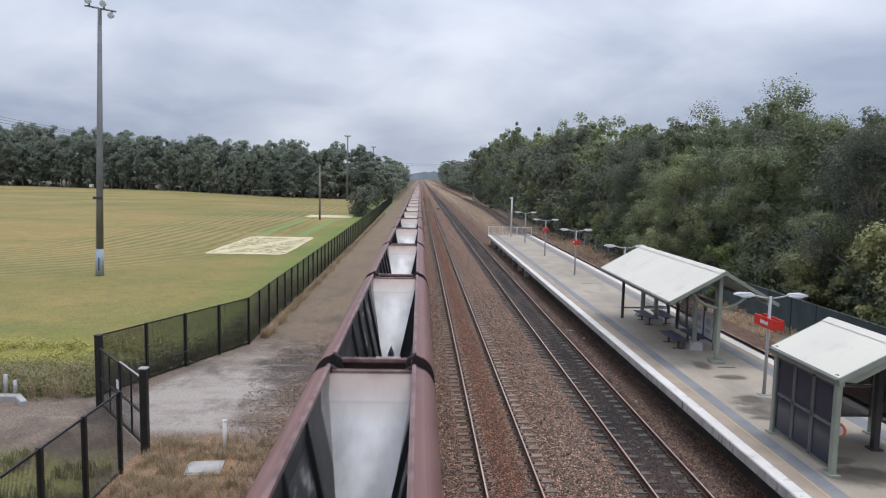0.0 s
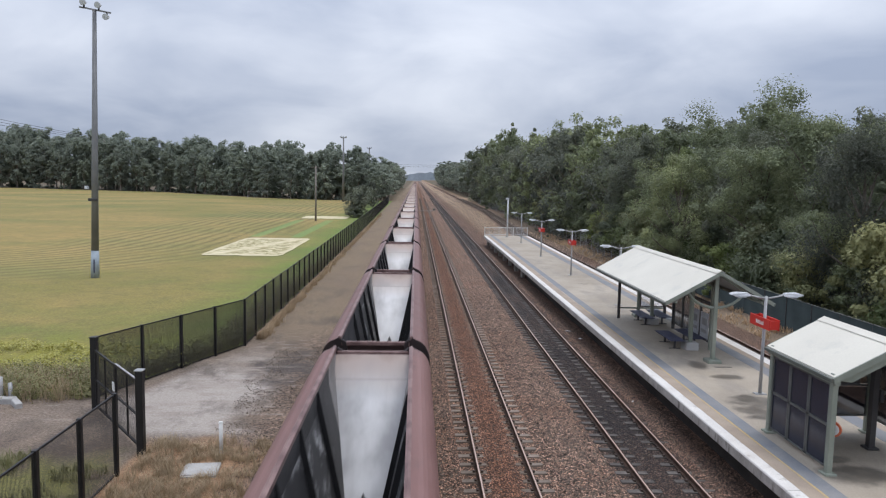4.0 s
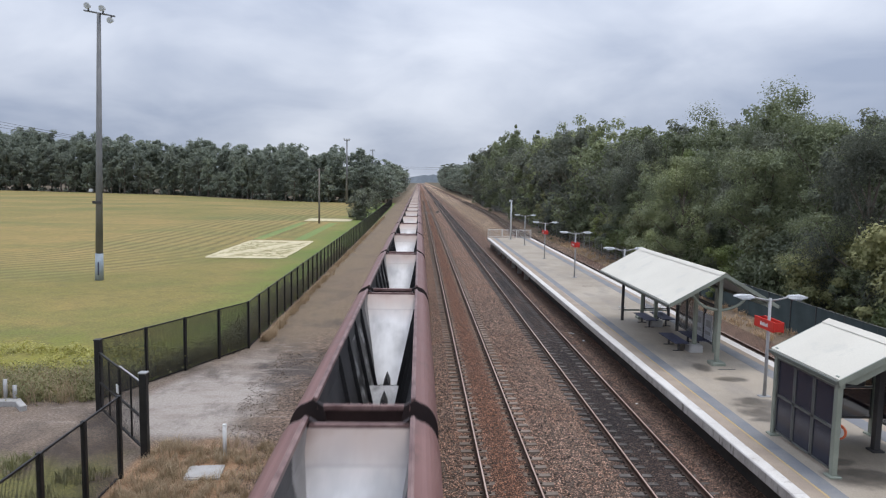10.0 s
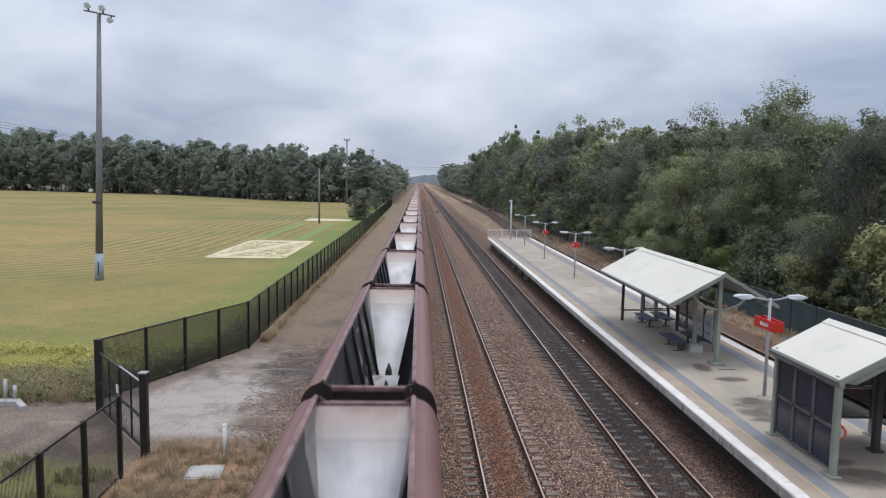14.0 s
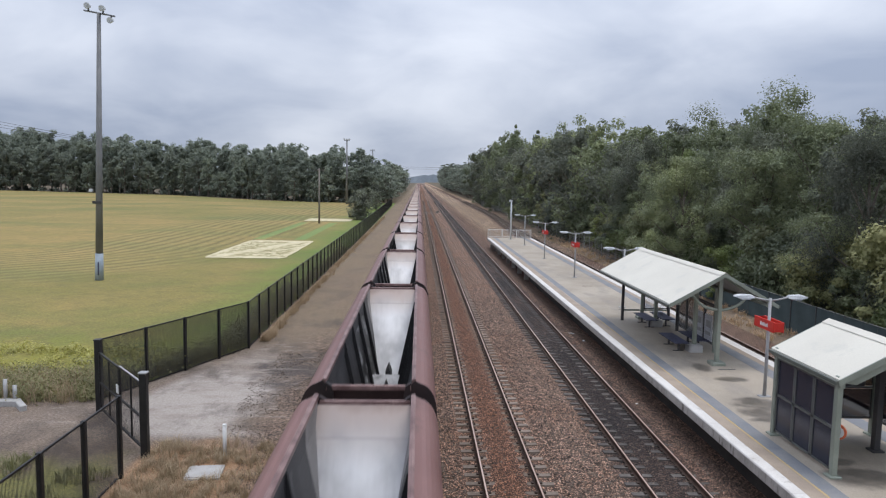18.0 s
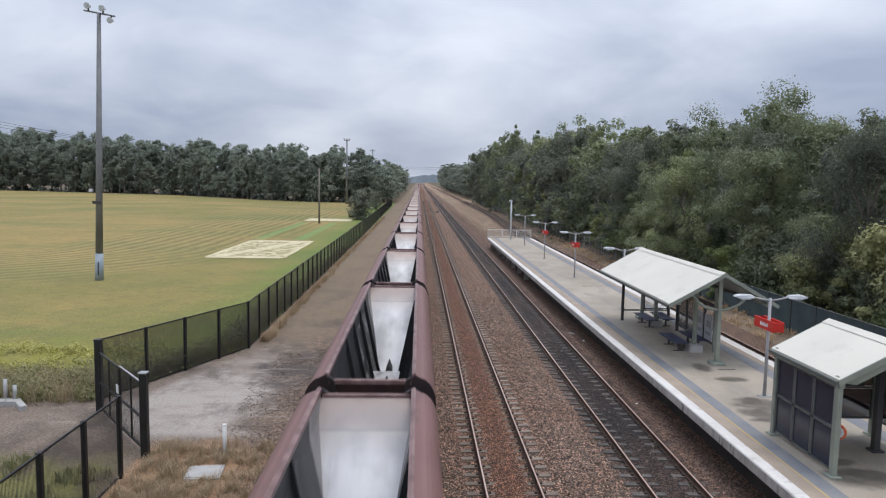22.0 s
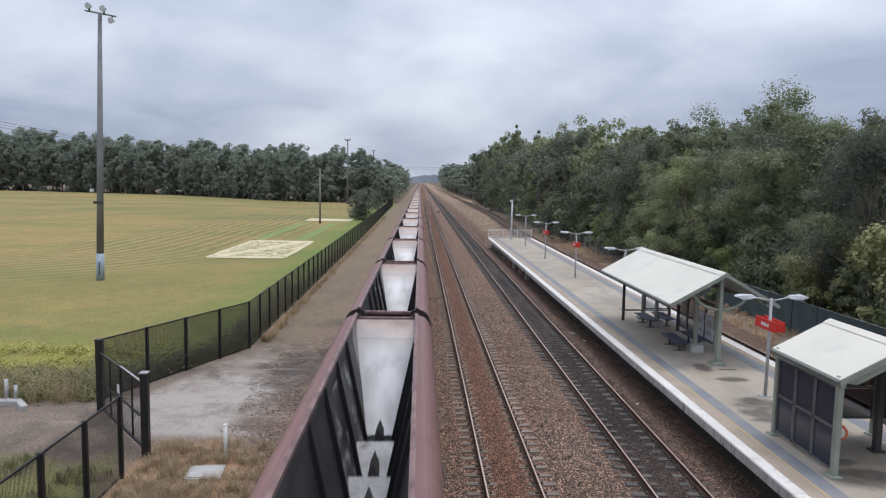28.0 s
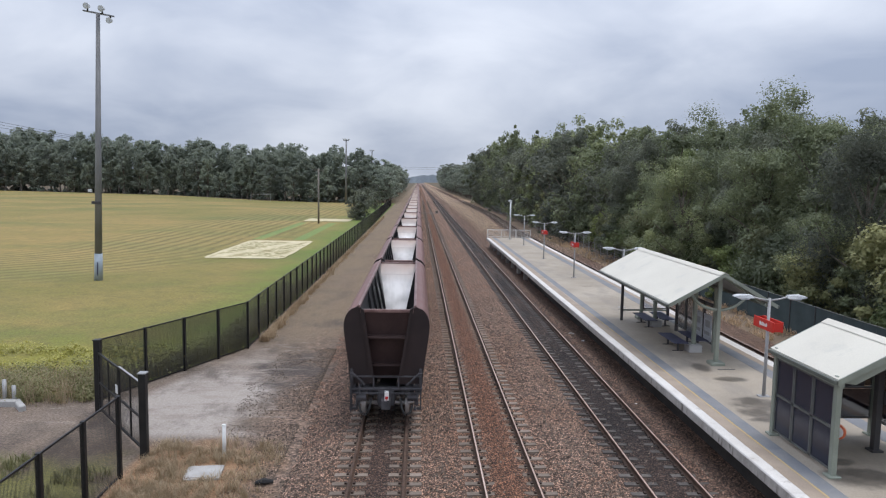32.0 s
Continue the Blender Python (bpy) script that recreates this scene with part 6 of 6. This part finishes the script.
def build_grass():
    r = np.random.default_rng(5)
    def patch(name, label, spots, n, length, width, lean, mat):
        v, f = blades(r, spots, n, length, width, lean)
        tagged(new(name, mesh(name, v, f, mat)), label, "grass", kind="stuff")
    # dry tufts round the pit lid and marker
    s = [(x, y, GZ) for x, y in zip(r.uniform(-8.3, -4.2, 900), r.uniform(16.5, 22.4, 900)) if not (-6.72 < x < -5.78 and 19.72 < y < 20.5) and x < -4.3 - 0.25 * (22 - y) + r.normal() * 0.5 or False]
    s = [p for p in s if noise.noise((p[0] * 1.2, p[1] * 1.2, 0)) > -0.1]
    patch("dry_grass", "dry brown grass tufts round the pit", s, 26, 0.20, 0.005, 0.8, DRY_GRASS)
    s = [(x, y, GZ) for x, y in zip(r.uniform(-8.2, -4.6, 70), r.uniform(17.0, 22.3, 70)) if not (-6.72 < x < -5.78 and 19.72 < y < 20.5)]
    patch("tall_dry_grass", "taller dry seed stems round the pit", s, 34, 0.48, 0.005, 0.55, DRY_GRASS)
    def low_growth(name, label, spots, radius, n, size, mat):
        c = [(x, y, GZ + radius * 0.45 * q) for x, y, q in spots]
        v, f = leaf_cloud(r, c, [radius * q for x, y, q in spots], n, size, 0.8, 0.5)
        v[:, 2] = np.maximum(v[:, 2], GZ)
        tagged(new(name, mesh(name, v, f.tolist(), mat)), label, "weeds", kind="stuff")
    # weeds behind the gate and yellow flowers beyond them
    s = [(x, y, 0.45 + 1.5 * r.random() ** 2) for x, y in zip(r.uniform(-19.5, -12.4, 210), 26.7 + 3.4 * r.random(210) ** 1.2)]
    low_growth("green_weeds", "tangled grey-green weeds behind the gate", s, 0.45, 260, 0.045, WEED_GREEN)
    s = [(x, y, 0.3 + 1.2 * r.random() ** 2) for x, y in zip(r.uniform(-24, -12.6, 420), 29.0 + 6 * r.random(420) ** 1.4) if noise.noise((x * 0.45, y * 0.45, 9)) > -0.12]
    low_growth("yellow_weeds", "yellow-green flowering weeds at the field's edge", s, 0.36, 110, 0.05, WEED_YELLOW)
    s = [(x, y, GZ) for x, y in zip(r.uniform(-19, -12.4, 220), r.uniform(26.3, 29.4, 220))]
    patch("tall_weeds", "tall dry weed stems behind the gate", s, 12, 0.85, 0.006, 0.45, DRY_GRASS)
    # growth along both sides of the long fence
    s = [(-8.35 + abs(r.normal()) * 0.22, y, GZ) for y in 37 + 130 * r.random(900) ** 1.5]
    patch("fence_grass", "dry grass along the foot of the fence", s, 14, 0.36, 0.009, 0.5, DRY_GRASS)
    s = [(field_edge(y) - 0.15 - abs(r.normal()) * 0.5, y, GZ) for y in 27.5 + 60 * r.random(900) ** 1.4]
    patch("fence_weeds", "green weeds behind the fence", s, 12, 0.5, 0.012, 0.45, WEED_GREEN)
    s = [(field_edge(y) - 0.5 - abs(r.normal()) * 0.5, y, 0.5 + 1.3 * r.random()) for y in 27.5 + 26 * r.random(130)]
    low_growth("fence_bushes", "grey-green bushy weeds behind the fence", s, 0.5, 230, 0.05, WEED_GREEN)
    # inside the yard fence
    s = [(x, y, GZ) for x, y in zip(r.uniform(-15, -8.8, 1300), r.uniform(9, 21.0, 1300)) if noise.noise((x * 0.6, y * 0.6, 4)) > -0.1]
    patch("yard_grass", "rough green grass behind the yard fence", s, 12, 0.34, 0.01, 0.5, WEED_GREEN)
    s = [(x, y, GZ) for x, y in zip(r.uniform(19.5, 23.5, 1500), 24 + 90 * r.random(1500) ** 1.5) if noise.noise((x * 0.5, y * 0.5, 4)) > -0.05]
    patch("bank_grass", "dry brown grass on the bank behind the loop", s, 10, 0.34, 0.02, 0.6, DRY_GRASS)


# ================= coal train =================
WL = 14.5            # coupled length
HB = 6.75            # half the body length


def build_wagon():
    e = new("coal_wagon")
    tagged(e, "empty brown coal hopper wagon with polished steel inside", "wagon", "wagons of the coal train")
    # outer skin: bottom to rim, with rounded shoulders
    skin = [(1.22, 1.45), (1.26, 2.0), (1.39, 2.9), (1.44, 3.3)] + [(1.05 + 0.39 * math.cos(a), 3.42 + 0.62 * math.sin(a)) for a in np.linspace(0.1, 1.45, 8)] + [(0.97, 4.10)]
    for s in (-1, 1):
        b = Build()
        line = [(s * x, z) for x, z in skin]
        b.sheet(line, 0.03 * s, "y", -HB, HB)
        part("side_wall", b, WAGON_PAINT, e, "mauve brown painted steel side", smooth=False)
        part("rim", Build().prism([(s * 0.90, 4.02), (s * 0.90, 4.115), (s * 0.95, 4.14), (s * 0.99, 4.125), (s * 0.99, 4.06)], "y", -HB + 0.02, HB - 0.02), WAGON_RIM, e, "worn rim along the opening")
        # inner side sheets: upright above, sloping to the doors below
        line = [(s * 0.93, 4.05), (s * 0.92, 3.62), (s * 0.40, 1.12)]
        part("inner_side", Build().sheet(line, -0.015 * s, "y", -HB + 0.1, 5.2), INNER_DARK, e, "coal-blackened inner side sheet")
        part("chute_wing", Build().sheet(line, -0.015 * s, "y", 5.202, HB - 0.1), WING, e, "grey scoured side sheet of the chute")
        # scoured sheets in the bays between deep upright stay plates
        for ya, yb in ((-0.75, 1.15), (1.35, 3.25)):
            wl = Build().sheet([(s * 0.905, 3.6), (s * 0.41, 1.22)], -0.010 * s, "y", ya, yb)
            part("worn_sheet", wl, WORN, e, "patchily scoured side sheet between the stays")
        for y in (-2.95, -0.85, 1.25, 3.35):
            st = Build().prism([(s * 0.93, 4.0), (s * 0.88, 4.0), (s * 0.79, 3.58), (s * 0.28, 1.15), (s * 0.40, 1.15), (s * 0.92, 3.62)], "y", y - 0.02, y + 0.02)
            part("inner_stay", st, INNER_RIB, e, "black stay plate across the bay")
        part("side_sill", Build().box(min(s * 1.02, s * 1.2), max(s * 1.02, s * 1.2), -HB, HB, 1.1, 1.45), UNDER, e)
    for t in (-1, 1):
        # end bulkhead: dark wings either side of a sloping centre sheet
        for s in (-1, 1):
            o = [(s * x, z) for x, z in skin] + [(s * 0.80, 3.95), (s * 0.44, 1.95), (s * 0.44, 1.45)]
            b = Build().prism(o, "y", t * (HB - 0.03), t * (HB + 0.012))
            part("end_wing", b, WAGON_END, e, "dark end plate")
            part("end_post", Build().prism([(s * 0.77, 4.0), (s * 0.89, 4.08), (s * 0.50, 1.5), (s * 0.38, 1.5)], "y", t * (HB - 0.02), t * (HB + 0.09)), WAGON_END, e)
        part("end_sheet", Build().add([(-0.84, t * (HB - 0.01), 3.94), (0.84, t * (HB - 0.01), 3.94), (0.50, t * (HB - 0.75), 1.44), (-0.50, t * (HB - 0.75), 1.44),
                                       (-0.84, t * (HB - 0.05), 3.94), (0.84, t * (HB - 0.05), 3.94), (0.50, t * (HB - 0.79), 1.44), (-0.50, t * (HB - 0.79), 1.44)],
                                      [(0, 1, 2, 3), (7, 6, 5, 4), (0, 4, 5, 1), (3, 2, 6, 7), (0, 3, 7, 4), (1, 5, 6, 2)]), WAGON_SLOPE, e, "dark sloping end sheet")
        part("end_bar", Build().box(-0.89, 0.89, min(t * (HB - 0.06), t * (HB + 0.03)), max(t * (HB - 0.06), t * (HB + 0.03)), 3.90, 4.0, 0.012), WAGON_RIM, e, "worn bar across the end")
        # inside: a dusty upper sheet, then the polished chute
        def chute(y0, z0, y1, z1, w0, w1, th=0.012):
            y0, y1 = t * (HB - y0), t * (HB - y1)
            v = [(-w0, y0, z0), (w0, y0, z0), (w1, y1, z1), (-w1, y1, z1)]
            return Build().add(v + [(x, y, z - th) for x, y, z in v], [(0, 1, 2, 3), (7, 6, 5, 4), (0, 4, 5, 1), (1, 5, 6, 2), (2, 6, 7, 3), (3, 7, 4, 0)])
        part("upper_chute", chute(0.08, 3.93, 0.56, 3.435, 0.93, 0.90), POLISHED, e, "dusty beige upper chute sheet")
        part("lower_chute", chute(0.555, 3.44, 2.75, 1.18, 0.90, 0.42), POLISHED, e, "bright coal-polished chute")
        # end platform, railing, coupler
        lo, hi = sorted((t * (HB - 0.12), t * (HB + 0.14)))
        part("headstock", Build().box(-1.22, 1.22, lo, hi, 1.27, 1.34, 0.012), UNDER, e, "grey steel headstock")
        rail_ = Build().box(-1.2, 1.2, min(t * (HB + 0.06), t * (HB + 0.12)), max(t * (HB + 0.06), t * (HB + 0.12)), 1.71, 1.745)
        for x in (-1.15, -0.42, 0.42, 1.15):
            rail_.box(x - 0.022, x + 0.022, min(t * (HB + 0.06), t * (HB + 0.12)), max(t * (HB + 0.06), t * (HB + 0.12)), 1.34, 1.72)
        part("end_rail", rail_, UNDER, e, "grey end handrail")
        part("coupler", Build().box(-0.16, 0.16, min(t * (HB + 0.1), t * (HB + 0.5)), max(t * (HB + 0.1), t * (HB + 0.5)), 0.72, 1.05, 0.04), UNDER, e)
    # saddles over the doors, each with a peaked centre hood
    for y in (-2.1, 0.0, 2.1):
        part("saddle", Build().prism([(y - 0.85, 1.12), (y, 1.72), (y + 0.85, 1.12)], "x", -0.64, 0.64), SADDLE, e, "scuffed cross saddle over the doors")
    for y in (-3.2, -1.0, 1.0, 3.2):
        part("centre_hood", Build().prism([(-0.11, 1.08), (-0.11, 1.5), (0, 1.78), (0.11, 1.5), (0.11, 1.08)], "y", y - 0.4, y + 0.4), HOOD, e)
    part("door_floor", Build().box(-0.5, 0.5, -HB + 2.7, HB - 2.7, 1.06, 1.12), INNER_RIB, e)
    part("centre_sill", Build().box(-0.3, 0.3, -HB, HB, 0.78, 1.06), UNDER, e)
    # bogies
    for t in (-1, 1):
        bg = part("bogie", Build().box(-0.95, 0.95, t * 4.75 - 0.2, t * 4.75 + 0.2, 0.5, 0.8, 0.03), UNDER, e)
        for s in (-1, 1):
            part("side_frame", Build().prism([(t * 4.75 - 1.15, 0.42), (t * 4.75 - 1.15, 0.6), (t * 4.75 - 0.4, 0.78), (t * 4.75 + 0.4, 0.78), (t * 4.75 + 1.15, 0.6), (t * 4.75 + 1.15, 0.42), (t * 4.75 + 0.4, 0.25), (t * 4.75 - 0.4, 0.25)],
                                             "x", s * 0.97, s * 1.1), UNDER, bg)
    return e


def wheelset():
    b = Build().tube([(-0.95, 0, 0), (0.95, 0, 0)], 0.08, 8)
    for s in (-1, 1):
        b.tube([(s * 0.685, 0, 0), (s * 0.715, 0, 0)], 0.485, 22)
        b.tube([(s * 0.715, 0, 0), (s * 0.83, 0, 0)], [0.462, 0.455], 22)
    return b.get("wheelset", WHEEL)



TRAIN = []


def build_train():
    first = build_wagon()
    ws = wheelset()
    for t in (-1, 1):
        for o in (-0.9, 0.9):
            part("wheelset", ws, None, first, "steel wheelset", at=pose(-0.05, t * 4.75 + o, 0.46))
    TRAIN.append(first)
    for i in range(1, WAGONS):
        TRAIN.append(copy_thing(first, pose(NEAR_X + 0.05, i * WL, 0)))
    # running gear that shows on the rear of the train
    lo, hi = -HB - 0.14, -HB + 0.12
    part("draft_box", Build().box(-0.27, 0.27, lo, hi, 0.74, 1.26, 0.03), UNDER, first)
    for w_, ya, yb, z_ in ((0.68, 0.35, -0.06, 3.02), (0.56, 0.6, 0.3, 1.98)):
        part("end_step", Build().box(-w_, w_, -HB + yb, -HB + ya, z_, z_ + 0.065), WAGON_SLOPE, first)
    for s in (-1, 1):
        part("corner_post", Build().box(s * 1.16 - 0.05, s * 1.16 + 0.05, -HB - 0.05, -HB - 0.012, 1.36, 1.98, 0.01), UNDER, first, "grey steel post at the corner")
    for x in (-1.0, 0.72):
        part("brake_reservoir", Build().tube([(x, lo + 0.1, 1.02), (x + 0.34, lo + 0.1, 1.02)], 0.15, 10), UNDER, first)
    for s in (-1, 1):
        part("step_iron", Build().box(min(s * 0.95, s * 1.2), max(s * 0.95, s * 1.2), lo, hi, 0.58, 0.62).box(s * 1.17 - 0.02, s * 1.17 + 0.02, lo, hi, 0.6, 1.3)
             .box(s * 0.98 - 0.02, s * 0.98 + 0.02, lo, hi, 0.6, 1.3), UNDER, first)
        part("brake_hose", Build().tube([(s * 0.5, lo, 1.0), (s * 0.54, lo - 0.2, 0.72), (s * 0.64, lo - 0.22, 0.5), (s * 0.82, lo - 0.16, 0.55), (s * 0.9, lo - 0.02, 0.8)], 0.04, 7), INNER_RIB, first, smooth=True)
        part("marker_bracket", Build().tube([(s * 0.7, lo - 0.02, 1.45), (s * 1.1, lo - 0.02, 1.85), (s * 1.22, lo - 0.02, 1.85)], 0.03, 6), UNDER, first)
    part("ladder", Build().box(-1.2, -1.16, lo - 0.03, lo, 0.5, 1.95).box(-0.9, -0.86, lo - 0.03, lo, 0.5, 1.5).box(-1.2, -0.86, lo - 0.03, lo, 0.75, 0.79).box(-1.2, -0.86, lo - 0.03, lo, 1.05, 1.09), UNDER, first)
    part("pipe", Build().tube([(-1.1, lo - 0.04, 1.18), (1.15, lo - 0.04, 1.18)], 0.025, 6), UNDER, first)
    m = part("tail_marker", Build().box(-0.03, 0.11, -HB - 0.56, -HB - 0.5, 1.04, 1.36, 0.02), WHITE, first, "white and red end-of-train marker")
    part("marker_lens", Build().tube([(0.04, -HB - 0.56, 1.14), (0.04, -HB - 0.59, 1.14)], 0.055, 10), TAIL_RED, m)


WAGONS = 80
# seconds, and the distance of the last wagon's rear from the bridge
TRAIN_ROWS = [(0, -563.79), (1, -545.08), (2, -526.62), (3, -508.1), (6, -452.39), (7, -434.08), (8, -415.66), (9, -396.79), (10, -378.5), (11, -359.98),
              (12, -341.58), (13, -323.3), (14, -304.79), (14.5, -295.72), (16.5, -259.79), (17, -250.58), (18, -232.21), (19, -214.14), (20, -196.24),
              (21, -177.55), (22, -159.29), (23, -141.13), (24, -122.73), (25, -104.55), (25.5, -95.74), (27.5, -59.19), (28, -49.83), (29, -31.99),
              (30, -13.94), (31, 4.41), (31.4, 11.83), (31.6, 15.55), (32, 22.97)]


def motions():
    for i, w in enumerate(TRAIN):
        walk(w, [(t, pose(NEAR_X + 0.05, s + HB + 0.03 + i * WL, 0)) for t, s in TRAIN_ROWS])
    # the wheels of the last wagon turn once it comes into view
    times = [0.0] + [31.3 + k / 30 for k in range(22)]
    for o in [c for c in TRAIN[0].children if c.name.startswith("wheelset")]:
        at = o.location.copy()
        walk(o, [(t, pose(*at, -75.0 * k)) for k, t in enumerate(times)])


build_ground()
build_field()
build_platform()
build_lamps()
build_shelter_long()
build_shelter_small()
build_fences()
build_field_things()
build_yard_things()
build_trees()
build_grass()
build_train()
build_stones()
build_tracks()
motions()
